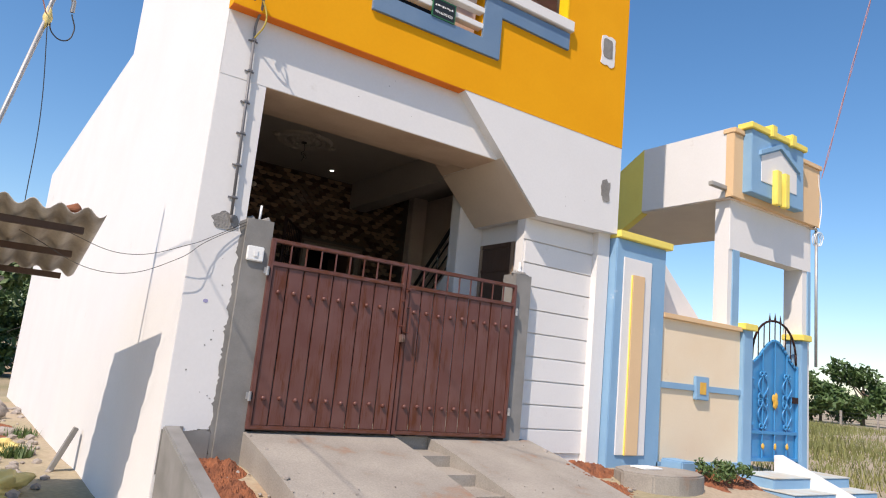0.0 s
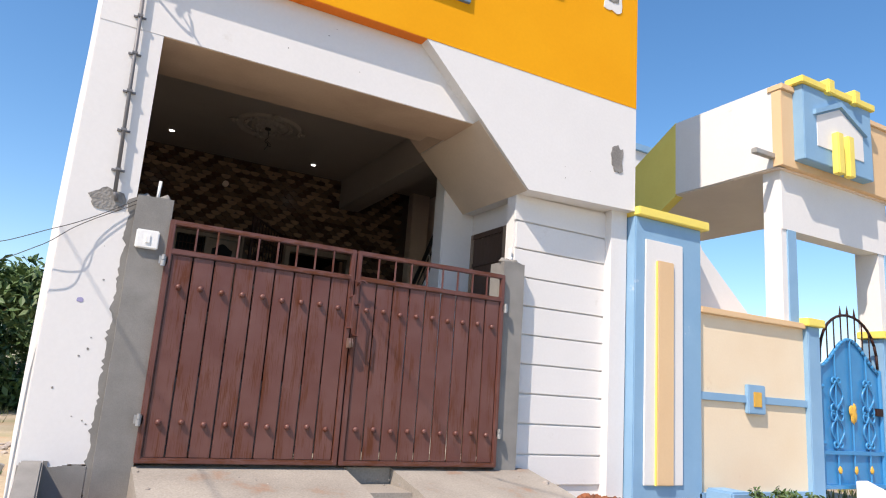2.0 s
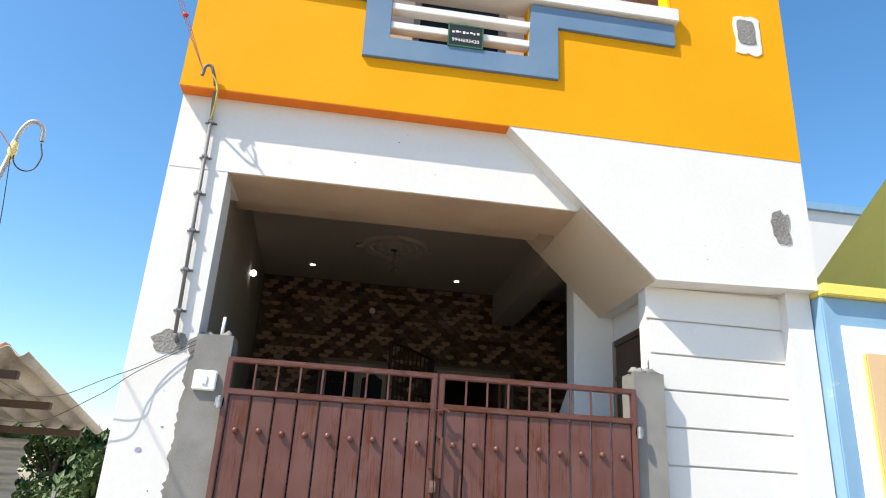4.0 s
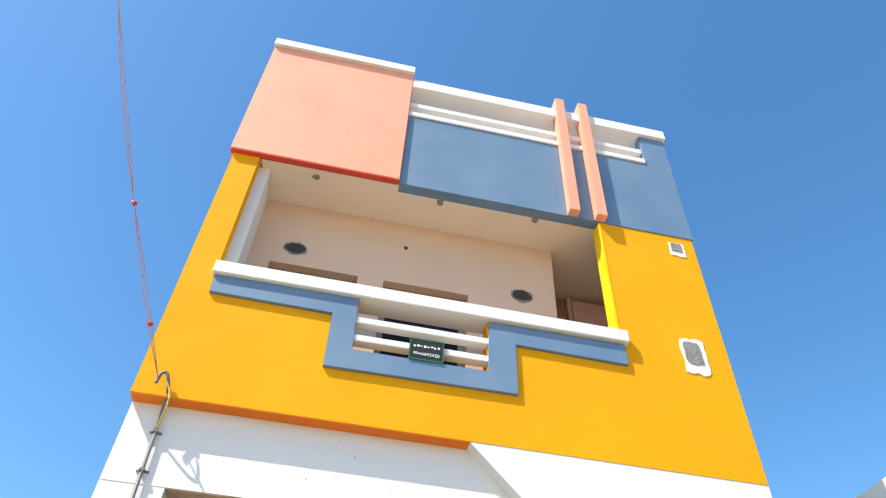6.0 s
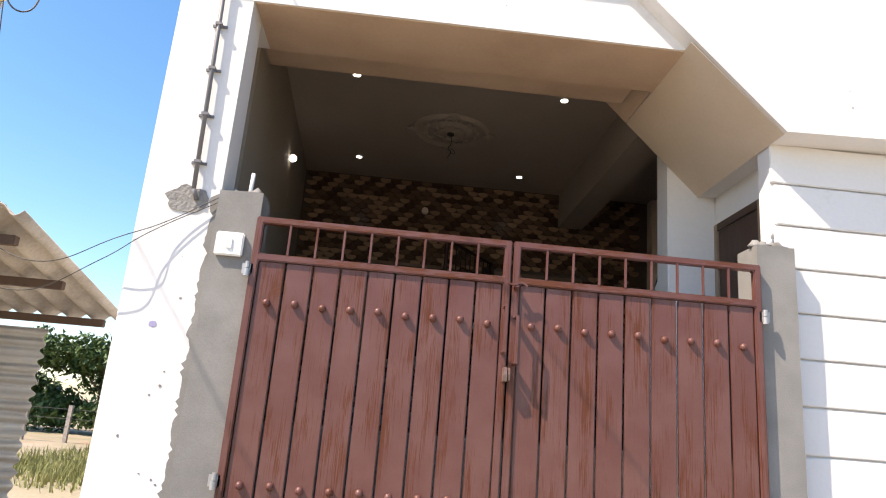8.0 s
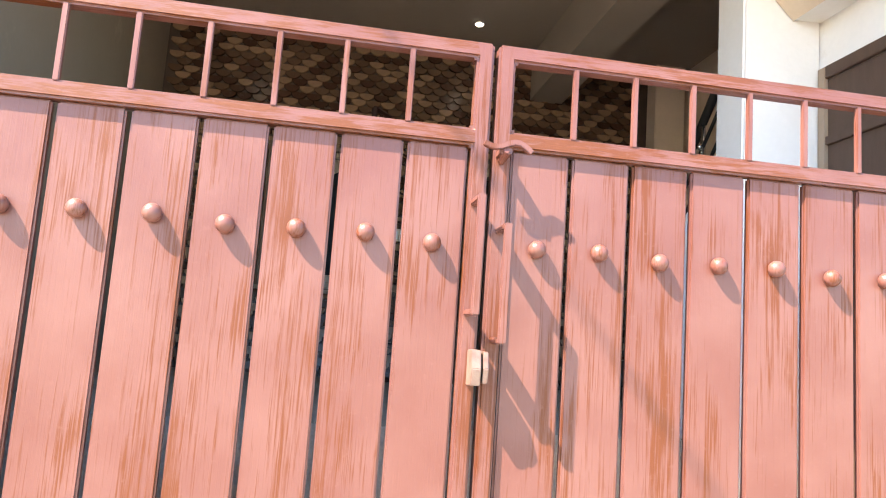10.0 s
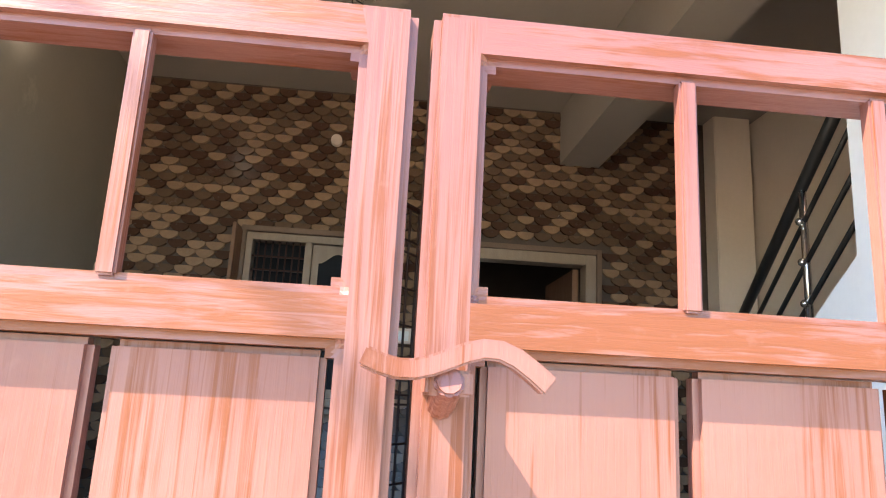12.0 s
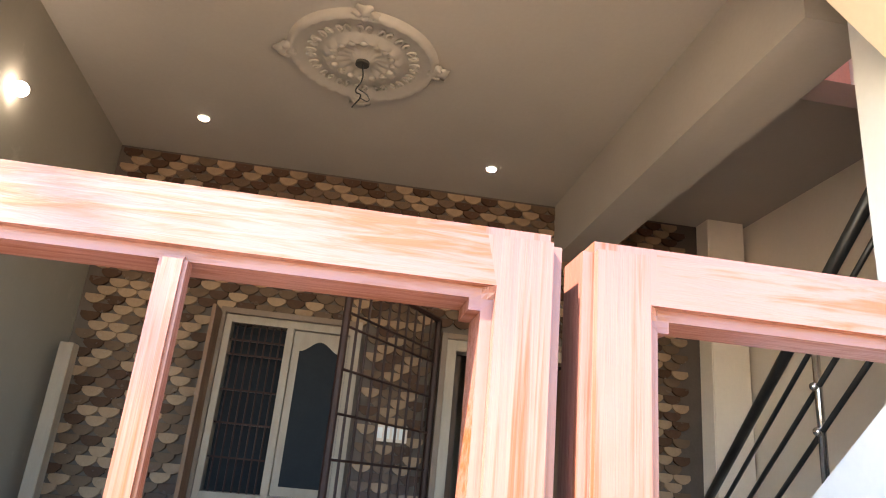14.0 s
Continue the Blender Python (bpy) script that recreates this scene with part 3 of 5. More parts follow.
def soften(ob, width):
    """Round the sharp edges of a finished mesh."""
    bm = bmesh.new()
    bm.from_mesh(ob.data)
    bmesh.ops.bevel(bm, geom=[e for e in bm.edges if e.calc_face_angle(0) > 0.4], offset=width, segments=4, affect="EDGES")
    for f in bm.faces:
        f.smooth = False
    bm.to_mesh(ob.data)
    bm.free()


def gate_leaf(x0, x1, flip):
    leaf = new("gate_leaf")
    tagged(leaf, "maroon steel gate leaf with planks, studs and top bars", "gate", "gate leaves")
    s, d = 0.043, 0.045
    zb, zm0, zm1, zt = 0.95, 2.455, 2.498, 2.717
    bm_frame = cells("frame", [x0, x0 + s, x1 - s, x1], [zb, zb + 0.04, zm0, zm1, zt - 0.041, zt], lambda i, j: i != 1 or j in (0, 2, 4), GY, GY + d, M_RAIL, leaf)
    soften(bm_frame, 0.0065)
    bm_frame.data.materials.append(M_STILE)
    for p in bm_frame.data.polygons:
        if p.center.x < x0 + s or p.center.x > x1 - s:
            p.material_index = 1
    n = 9
    cuts = [(x1 - x0 - 2 * s) * k / n for k in range(n + 1)]
    cuts = [x1 - s - q for q in cuts][::-1] if flip else [x0 + s + q for q in cuts]
    for i in range(1, n):
        x = cuts[i]
        bm = bmesh.new()
        add_box(bm, x - 0.007, x + 0.007, GY + 0.002, GY + 0.016, zm1 - 0.003, zt - 0.039)
        mesh_object("bar", bm, M_GATE, leaf, bevel=0.002)
    for i in range(n):
        xa, xb = cuts[i] + 0.0055, cuts[i + 1] - 0.0055
        box("plank", xa, xb, GY + 0.016, GY + 0.036, zb + 0.041, zm0 - 0.001, M_GATE, leaf, 0.005)
        for z in (2.215, 1.235):
            bm = bmesh.new()
            bmesh.ops.create_uvsphere(bm, u_segments=14, v_segments=8, radius=0.022)
            for v in bm.verts:
                v.co = Vector((v.co.x, min(v.co.y, 0.012) * 0.95, v.co.z)) + Vector(((xa + xb) / 2, GY + 0.004, z + 0.006 * math.sin(i * 2.1)))
            mesh_object("stud", bm, M_GATE, leaf, smooth=True)
    for z in (2.40, 1.25):
        bm = bmesh.new()
        xh = x0 - 0.012 if flip else x1 + 0.012
        add_tube(bm, (xh, GY - 0.006, z - 0.045), (xh, GY - 0.006, z - 0.002), 0.017, 12)
        add_tube(bm, (xh, GY - 0.006, z + 0.002), (xh, GY - 0.006, z + 0.04), 0.013, 12)
        add_box(bm, xh - 0.03, xh + 0.03, GY + 0.0, GY + 0.012, z - 0.03, z + 0.03)
        mesh_object("hinge", bm, M_GALV, leaf)
    return leaf


left_leaf = gate_leaf(2.005, 3.507, True)
right_leaf = gate_leaf(3.519, 5.028, False)
# sliding bolts on the meeting stiles, their handles, and the swinging catch
def pull_handle(x, z0, z1, leaf):
    """An upright flat bar held off the stile by two bent legs."""
    bm = bmesh.new()
    add_box(bm, x - 0.010, x + 0.010, GY - 0.092, GY - 0.080, z0, z1)
    for z in (z0, z1 - 0.014):
        add_box(bm, x - 0.010, x + 0.010, GY - 0.081, GY + 0.002, z, z + 0.014)
    bmesh.ops.remove_doubles(bm, verts=bm.verts[:], dist=0.0001)
    mesh_object("pull_handle", bm, M_STILE, leaf, bevel=0.003)


pull_handle(3.480, 2.045, 2.320, left_leaf)
pull_handle(3.545, 1.985, 2.258, right_leaf)
curved_strip("catch", [(3.537 + 0.0105 * k, 2.449 + 0.0075 * math.sin(0.62 * k) - (0.0006 * (k - 2) ** 2 if k > 2 else 0), GY - 0.056) for k in range(-5, 7)], 0.013, 0.014, M_STILE, right_leaf)
bm = bmesh.new()
add_box(bm, 3.524, 3.553, GY - 0.048, GY + 0.002, 2.427, 2.443)
add_tube(bm, (3.538, GY - 0.052, 2.436), (3.538, GY + 0.001, 2.420), 0.010, 10)
mesh_object("catch_lug", bm, M_STILE, right_leaf, bevel=0.002)
for x, z0, z1, leaf in ((3.497, 1.885, 1.968, left_leaf), (3.519, 1.890, 1.965, right_leaf)):
    bm = bmesh.new()
    w = 0.011 if leaf is left_leaf else 0.006
    add_prism(bm, [(GY + 0.002, z0), (GY - 0.055, z0 + 0.004), (GY - 0.062, (z0 + z1) / 2), (GY - 0.050, z1), (GY + 0.002, z1)], x - w, x + w, "x")
    mesh_object("hasp", bm, M_BAREWORN, leaf, bevel=0.002)

# ---- porch things ----
window = new("porch_window")
tagged(window, "wooden window with iron grille and one open shutter", "window")
for a in ((2.50, 2.545, 2.31, 3.53), (3.365, 3.41, 2.31, 3.53), (2.545, 3.365, 3.475, 3.53), (2.545, 3.365, 2.31, 2.365), (2.925, 2.975, 2.365, 3.475)):
    box("frame", a[0], a[1], 10.42, 10.55, a[2], a[3], M_FRAME, window, 0.004)
box("surround", 2.465, 2.50, 10.38, 10.47, 2.29, 3.57, M_FRAMEDARK, window, 0.004)
box("surround", 3.41, 3.445, 10.38, 10.47, 2.29, 3.57, M_FRAME, window, 0.004)
box("surround", 2.50, 3.41, 10.38, 10.47, 3.53, 3.57, M_FRAMEDARK, window, 0.004)
box("sill", 2.455, 3.455, 10.33, 10.47, 2.265, 2.295, M_FRAME, window, 0.004)
bm = bmesh.new()
for i in range(7):
    add_tube(bm, (2.585 + 0.05 * i, 10.46, 2.365), (2.585 + 0.05 * i, 10.46, 3.475), 0.006, 6)
for z in (2.58, 2.8, 3.02, 3.26, 3.36):
    add_box(bm, 2.545, 2.925, 10.452, 10.468, z - 0.006, z + 0.006)
mesh_object("grille", bm, M_DARKIRON, window)
arch = [(3.03 + 0.28 * k / 14, 3.33 + 0.075 * (0.5 - 0.5 * math.cos(2 * math.pi * k / 14))) for k in range(15)]
prism("shutter_pane", [(3.03, 2.43), (3.31, 2.43)] + arch[::-1], 10.445, 10.452, M_GLASS, window)
box("shutter_leaf", 2.98, 3.363, 10.453, 10.48, 2.37, 3.47, M_FRAME, window, 0.004)
box("open_shutter", 2.452, 2.477, 10.14, 10.38, 2.31, 3.53, M_WOODWARM, window, 0.005)
box("back_pane", 2.545, 2.925, 10.56, 10.565, 2.365, 3.475, M_GLASS, window)

door = new("porch_door")
tagged(door, "tall wooden front door standing ajar with pale frame", "door")
for a in ((4.06, 4.13, 1.55, 3.53), (5.03, 5.11, 1.55, 3.53), (4.13, 5.03, 3.45, 3.53)):
    box("frame", a[0], a[1], 10.40, 10.56, a[2], a[3], M_FRAME, door, 0.005)
box("surround", 5.11, 5.15, 10.38, 10.47, 1.55, 3.57, M_FRAMEDARK, door, 0.004)
box("surround", 4.02, 4.06, 10.38, 10.47, 1.55, 3.57, M_FRAMEDARK, door, 0.004)
box("surround", 4.06, 5.11, 10.38, 10.47, 3.53, 3.57, M_FRAMEDARK, door, 0.004)
box("leaf", 4.97, 5.02, 10.56, 11.4, 1.56, 3.44, M_WOODWARM, door, 0.004)
box("leaf", 4.15, 4.19, 10.56, 11.0, 1.56, 3.44, M_WOODDARK, door, 0.004)
structure(box("inner_window", 4.15, 4.35, 12.985, 12.998, 2.2, 2.75, glow("daylit_pane", (1.0, 0.95, 0.85), 0.9)), "small far window with daylight")

grille = new("folding_grille")
tagged(grille, "open dark iron safety grille door hinged at the house door", "grille")
GA, GB = Vector((3.98, 10.36, 0)), Vector((3.34, 9.40, 0))
bm = bmesh.new()
for i in range(11):
    p = GA.lerp(GB, i / 10)
    add_tube(bm, (p.x, p.y, 1.6), (p.x, p.y, 3.65), 0.022 if i in (0, 10) else 0.008, 6)
for z in (1.6, 1.88, 2.12, 2.36, 2.42, 2.62, 2.86, 3.1, 3.34, 3.42, 3.65):
    add_tube(bm, (GA.x, GA.y, z), (GB.x, GB.y, z), 0.02 if z in (1.6, 3.65) else 0.008, 6)
mesh_object("bars", bm, M_DARKIRON, grille)
bm = bmesh.new()
p, q = GA.lerp(GB, 0.72), GA.lerp(GB, 1.02)
add_tube(bm, (p.x, p.y - 0.03, 2.39), (q.x, q.y - 0.03, 2.39), 0.03, 6)
mesh_object("lock", bm, M_DARKIRON, grille)

switches = tagged(box("switch_board", 3.62, 3.84, 10.40, 10.44, 2.78, 2.89, M_CREAM, bevel=0.004), "white switch board on the tiled wall", "switch")
for i in range(4):
    box("rocker", 3.635 + 0.05 * i, 3.67 + 0.05 * i, 10.392, 10.401, 2.80, 2.87, M_PLASTIC, switches, 0.002)
bm = bmesh.new()
add_tube(bm, (3.085, 10.38, 4.28), (3.085, 10.44, 4.28), 0.042, 20)
add_tube(bm, (3.085, 10.37, 4.28), (3.085, 10.381, 4.28), 0.026, 20)
tagged(mesh_object("wall_lamp_box", bm, M_CREAM, bevel=0.003), "round white cover plate on the tiled wall", "cover plate")

# ceiling rose with raised rings and leaf scrolls
def ceiling_rose(cx, cy, z):
    rose = new("ceiling_rose")
    tagged(rose, "round white plaster ceiling rose with scrolls", "ceiling rose")
    bm = bmesh.new()
    prof = ((0.0, 0.03), (0.05, 0.035), (0.075, 0.012), (0.15, 0.016), (0.20, 0.034), (0.225, 0.012), (0.30, 0.010), (0.34, 0.034), (0.365, 0.026), (0.38, 0.04), (0.40, 0.02), (0.41, 0.0))
    n, rings = 128, []
    for r, h in prof:
        rings.append([bm.verts.new((cx + r * math.cos(6.28319 * i / n), cy + r * math.sin(6.28319 * i / n), z - h - (0.012 * abs(math.sin(8 * 6.28319 * i / n)) if 0.1 < r < 0.22 else 0.007 * abs(math.sin(16 * 6.28319 * i / n)) if 0.35 < r < 0.39 else 0))) for i in range(n)])
    for a, b in zip(rings, rings[1:]):
        for i in range(n):
            bm.faces.new((a[i], a[(i + 1) % n], b[(i + 1) % n], b[i]))
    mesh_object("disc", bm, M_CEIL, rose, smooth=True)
    for k in range(16):
        a = 6.28319 * k / 16
        for side in (-1, 1):
            pts = []
            for q in range(9):
                r = 0.275 + (0.034 - 0.003 * q) * math.sin(q * 0.8)
                b = a + side * (0.03 + 0.11 * (1 - math.cos(q * 0.8) * (1 - 0.08 * q)) / 2)
                pts.append((cx + r * math.cos(b), cy + r * math.sin(b), z - 0.020))
            wire("curl", pts, 0.0075, M_CEIL, rose)
        blob("bead", (cx + 0.165 * math.cos(a), cy + 0.165 * math.sin(a), z - 0.03), 0.022, 0.022, 0.014, M_CEIL, k, 0.3, rose, flat=False, level=2)
    for k in range(4):
        a = 6.28319 * k / 4
        for d, r, w in ((0, 0.435, 0.045), (-0.09, 0.41, 0.03), (0.09, 0.41, 0.03), (-0.05, 0.385, 0.03), (0.05, 0.385, 0.03), (0, 0.39, 0.035)):
            blob("acanthus", (cx + r * math.cos(a + d), cy + r * math.sin(a + d), z - 0.026), w, w, 0.020, M_CEIL, k + d * 30, 0.6, rose, flat=False, level=2)
    bm = bmesh.new()
    add_tube(bm, (cx, cy, z - 0.05), (cx, cy, z - 0.03), 0.038, 16)
    mesh_object("fan_hook_hole", bm, M_HOLE, rose)
    wire("fan_wire", [(cx, cy, z - 0.04), (cx + 0.01, cy - 0.02, z - 0.16), (cx - 0.015, cy + 0.02, z - 0.2), (cx + 0.015, cy - 0.01, z - 0.24), (cx - 0.02, cy - 0.03, z - 0.33)], 0.004, M_BLACKWIRE, rose)
    wire("fan_wire", [(cx, cy, z - 0.2), (cx + 0.05, cy, z - 0.23), (cx + 0.06, cy, z - 0.26), (cx + 0.01, cy, z - 0.25)], 0.003, M_BLACKWIRE, rose)


ceiling_rose(3.245, 8.83, 4.70)
for x, y in ((2.22, 9.82), (4.20, 9.945), (2.28, 7.81), (4.24, 7.87)):
    lamp = new("downlight")
    tagged(lamp, "small round lit ceiling downlight", "lamp", "ceiling downlights")
    bm = bmesh.new()
    add_tube(bm, (x, y, 4.690), (x, y, 4.701), 0.040, 20)
    mesh_object("ring", bm, M_PLASTIC, lamp)
    bm = bmesh.new()
    add_tube(bm, (x, y, 4.685), (x, y, 4.689), 0.032, 20)
    mesh_object("lens", bm, M_LAMP, lamp)
lamp = new("wall_bulb")
tagged(lamp, "round lit bulb on the porch side wall", "lamp")
blob("bulb", (1.63, 8.80, 4.19), 0.038, 0.038, 0.038, M_LAMP, 0, 0.0, lamp, flat=False)
bm = bmesh.new()
add_tube(bm, (1.55, 8.80, 4.22), (1.605, 8.80, 4.20), 0.022, 12)
mesh_object("holder", bm, M_PLASTIC, lamp)

# stair, rising towards the street, with its rail
stair = structure(new("staircase"), "cement staircase along the porch wall")
for i in range(12):
    y = 9.95 - 0.25 * i
    box("stair_step", 5.52, 6.40, y - 0.28, y, 1.5 + 0.165 * i - 0.1, 1.55 + 0.165 * (i + 1), M_CEIL, stair)
    box("stair_riser_edge", 5.50, 5.53, y - 0.26, y, 1.5 + 0.165 * i, 1.55 + 0.165 * (i + 1) - 0.004, M_SKIRT, stair)
rail = new("stair_railing")
tagged(rail, "black stair railing with chrome posts", "railing")
up = lambda y: 2.60 + (9.9 - y) * 0.55
line = lambda off: [(5.74 - 0.21 * (9.9 - y), y, up(y) + off) for y in (9.92, 7.6)]
tube("handrail", line(0), 0.028, M_BLACKRAIL, rail, 12)
for off in (-0.17, -0.36, -0.55):
    tube("rail_bar", line(off), 0.012, M_BLACKRAIL, rail, 8)
for y in (9.85, 8.33):
    x = 5.74 - 0.21 * (9.9 - y)
    tube("post", [(x, y, up(y) - 0.85), (x, y, up(y) + (0.0 if y < 9 else 0.02))], 0.017, M_STEEL, rail, 12)
    for off in (-0.17, -0.36, -0.55):
        blob("knob", (x - 0.02, y, up(y) + off), 0.02, 0.02, 0.02, M_STEEL, 0, 0.0, rail, flat=False, level=2)
structure(prism("stair_parapet", ((7.40, 0.95), (8.2, 0.95), (8.2, 2.35), (7.40, 2.95)), 4.97, 5.12, M_WHITE, axis="x", bevel=0.006), "low white sloping stair parapet")

side_door = new("under_stair_door")
tagged(side_door, "dark brown door with glazed top under the stair", "door")
box("leaf", 5.352, 5.372, 6.52, 7.18, 0.95, 3.30, M_WOODDARK, side_door, 0.004)
for y0, y1, z0, z1 in ((6.46, 6.52, 0.95, 3.36), (7.13, 7.18, 0.95, 3.36), (6.52, 7.13, 3.30, 3.36), (6.52, 7.13, 2.98, 3.02)):
    box("frame", 5.335, 5.356, y0, y1, z0, z1, M_FRAME if z0 < 2 else M_WOODDARK, side_door, 0.003)
plank = tagged(box("leaning_plank", 1.66, 1.74, 9.95, 10.05, 1.55, 3.15, M_FRAME, bevel=0.004), "wooden plank leaning in the porch corner", "plank")

# ---- fixings on the front ----
pipe = new("conduit_pipe")
tagged(pipe, "dark conduit pipe clipped to the white pier", "pipe")
tube("pipe_run", [(1.555, R - 0.035, 4.60), (1.60, R - 0.035, 2.86), (1.62, R - 0.01, 2.80)], 0.014, M_PVC, pipe)
wire("bent_top", [(1.555, R - 0.035, 4.58), (1.55, R - 0.04, 4.72), (1.54, F - 0.05, 4.95), (1.50, F - 0.06, 5.0), (1.46, F - 0.055, 4.9)], 0.013, M_PVC, pipe)
wire("bare_cable", [(1.555, R - 0.04, 4.60), (1.60, F - 0.04, 4.72), (1.585, F - 0.05, 4.84), (1.54, F - 0.06, 4.92)], 0.008, M_CABLE, pipe)
for k in range(6):
    z, x = 4.58 - 0.31 * k, 1.556 + 0.008 * k
    bm = bmesh.new()
    add_box(bm, x - 0.045, x + 0.045, R - 0.012, R + 0.001, z - 0.008, z + 0.008)
    add_box(bm, x - 0.02, x + 0.02, R - 0.053, R - 0.012, z - 0.009, z + 0.009)
    mesh_object("clip", bm, M_PVC, pipe)
wire_bundle = new("overhead_wire")
tagged(wire_bundle, "pink twisted service wires with red tape knots", "wire")
A, B = Vector((1.47, F - 0.058, 4.93)), Vector((0.15, 1.4, 9.2))
for s in (-1, 0, 1):
    pts = []
    for k in range(13):
        q = k / 12
        p = A.lerp(B, q) + Vector((0, 0, -0.45 * math.sin(math.pi * q)))
        pts.append(p + Vector((0.018 * s * math.sin(k * math.pi / 3), 0.01 * s, 0)))
    wire("strand", pts, 0.0026, M_PINKWIRE, wire_bundle)
for k in (1, 3, 6, 9):
    p = A.lerp(B, k / 12) + Vector((0, 0, -0.45 * math.sin(math.pi * k / 12)))
    blob("tape_knot", p, 0.022, 0.02, 0.016, M_REDTAPE, k, 0.6, wire_bundle, flat=False, level=2)
hut_wires = new("service_wire")
tagged(hut_wires, "thin black wires from pier to the tin shed", "wire")
wire("strand", [(1.76, R - 0.02, 2.83), (1.45, R - 0.05, 2.62), (1.28, R - 0.1, 2.52), (0.8, 6.1, 2.36), (0.3, 6.3, 2.5)], 0.0028, M_BLACKWIRE, hut_wires)
wire("strand", [(1.76, R - 0.02, 2.80), (1.40, R - 0.06, 2.56), (1.2, R - 0.1, 2.38), (0.7, 6.1, 2.18), (0.0, 6.4, 2.45)], 0.0028, M_BLACKWIRE, hut_wires)
bell = tagged(box("bell_switch", 1.785, 1.945, R - 0.075, R - 0.043, 2.47, 2.61, M_PLASTIC, bevel=0.008), "white bell switch on the cement pillar", "switch")
box("rocker", 1.85, 1.885, R - 0.083, R - 0.074, 2.51, 2.57, M_PLASTIC, bell, 0.003)
tagged(tube("stub_pipe", [(1.90, R + 0.08, 2.84), (1.905, R + 0.08, 3.03)], 0.013, M_PLASTIC), "short white pipe stub on the pillar", "pipe")


def irregular(name, cx, cz, w, h, y, th, mat, seed, jag=0.12, parent=None, sides=26, square=0.0):
    pts = []
    for k in range(sides):
        a = 6.28319 * k / sides
        c, s = math.cos(a), math.sin(a)
        m = max(abs(c), abs(s))
        rr = (1 - square) + square / m
        rr *= 1 + jag * noise.noise(Vector((c * 2.3 + seed * 5.7, s * 2.3, seed)))
        pts.append((cx + c * rr * w / 2, cz + s * rr * h / 2))
    return prism(name, pts, y - th, y + 0.004, mat, parent)


for cx, cz, w, h, y, q, lab in ((6.25, 6.12, 0.26, 0.44, F, 1, 1), (6.40, 7.66, 0.19, 0.22, F, 1, 2)):
    o = new("wall_box_patch")
    tagged(o, "cement filled socket with white rim in the orange wall", "wall patch")
    irregular("rim", cx, cz, w, h, y, 0.008, M_WHITE, lab, 0.18, o, square=0.9)
    irregular("fill", cx - 0.01, cz + 0.03, w * 0.68, h * 0.62, y, 0.014, M_PATCH, lab + 4, 0.14, o, square=0.9)
tagged(irregular("wall_patch", 6.36, 4.18, 0.16, 0.30, F, 0.004, M_PATCH, 9, 0.35, square=0.6), "rough cement patch on the white fascia", "wall patch")
tagged(irregular("wall_patch", 1.56, 2.80, 0.25, 0.17, R, 0.006, M_PATCH, 11, 0.25), "cement patch at the conduit foot", "wall patch")
# no opening is cut; a dark plate gives each socket its inner shade
for cx, cz in ((2.13, 7.19), (4.69, 7.08)):
    o = new("lamp_socket")
    tagged(o, "round open lamp socket in the balcony wall", "wall socket", "balcony sockets")
    irregular("rim", cx, cz, 0.27, 0.19, 6.50, 0.005, M_PATCH, cx, 0.25, o)
    irregular("hole", cx, cz, 0.22, 0.15, 6.50, 0.009, M_HOLE, cx + 2, 0.2, o)
tagged(irregular("lamp_socket", 3.33, 7.50, 0.05, 0.05, 6.50, 0.006, M_HOLE, 5, 0.1), "small wall hole with cable", "wall socket")
for x, y in ((2.2, 6.02), (3.62, 6.05), (4.75, 6.05)):
    o = tagged(blob("ceiling_hook_box", (x, y, 7.875), 0.04, 0.035, 0.02, M_PATCH, x, 0.5, flat=False, level=2), "round fan box in the balcony ceiling", "ceiling box", "balcony ceiling boxes")
# plaster edge and worn foot of the pier
o = structure(new("worn_plaster"), "rough bare cement strip along the pier edge")
bm = bmesh.new()
pts = [(1.757, 0.55)] + [(1.712 + 0.03 * noise.noise(Vector((k * 0.21, 2, 0))) + 0.022 * noise.noise(Vector((k * 0.9, 7, 0))), 0.56 + 0.0229 * k) for k in range(100)] + [(1.757, 2.86)]
add_prism(bm, pts, R - 0.006, R + 0.003)
mesh_object("strip", bm, M_CEMENT, o)
bm = bmesh.new()
edges = [1.304 + 0.0295 * k for k in range(15)]
for k in range(14):
    add_box(bm, edges[k], edges[k + 1], R - 0.009, R + 0.002, 0.55, 0.92 + 0.05 * noise.noise(Vector((k * 0.9, 5, 0))))
mesh_object("foot", bm, M_CEMENT, o)
bm = bmesh.new()
pts = [(5.27, 0.9)] + [(5.27, 2.84)] + [(5.315 + 0.02 * noise.noise(Vector((k * 0.3, 8, 0))) + 0.02 * noise.noise(Vector((k * 0.95, 8, 0))), 2.83 - 0.0213 * k) for k in range(90)]
add_prism(bm, pts, R + 0.066, R + 0.09)
mesh_object("strip", bm, M_CEMENT, o)

# chips in the whitewash and crumbs on the pillar tops
rng = random.Random(8)
chips = structure(new("paint_chips"), "small chips and marks in the whitewash")
for k in range(16):
    if k < 9:
        cx, cz, cy = 1.68 - abs(rng.gauss(0, 0.1)), rng.uniform(1.0, 2.75), R
    elif k < 13:
        cx, cz, cy = rng.uniform(1.9, 3.6), rng.uniform(4.3, 4.75), R - 0.003
    else:
        cx, cz, cy = rng.uniform(4.8, 6.5), rng.uniform(3.75, 4.7), F + 0.004
    s = rng.uniform(0.006, 0.018) if k < 9 else rng.uniform(0.005, 0.010)
    irregular("chip", cx, cz, s * rng.uniform(0.6, 1.6), s, cy, 0.0025, M_PATCH, k, 0.6, chips, sides=9)
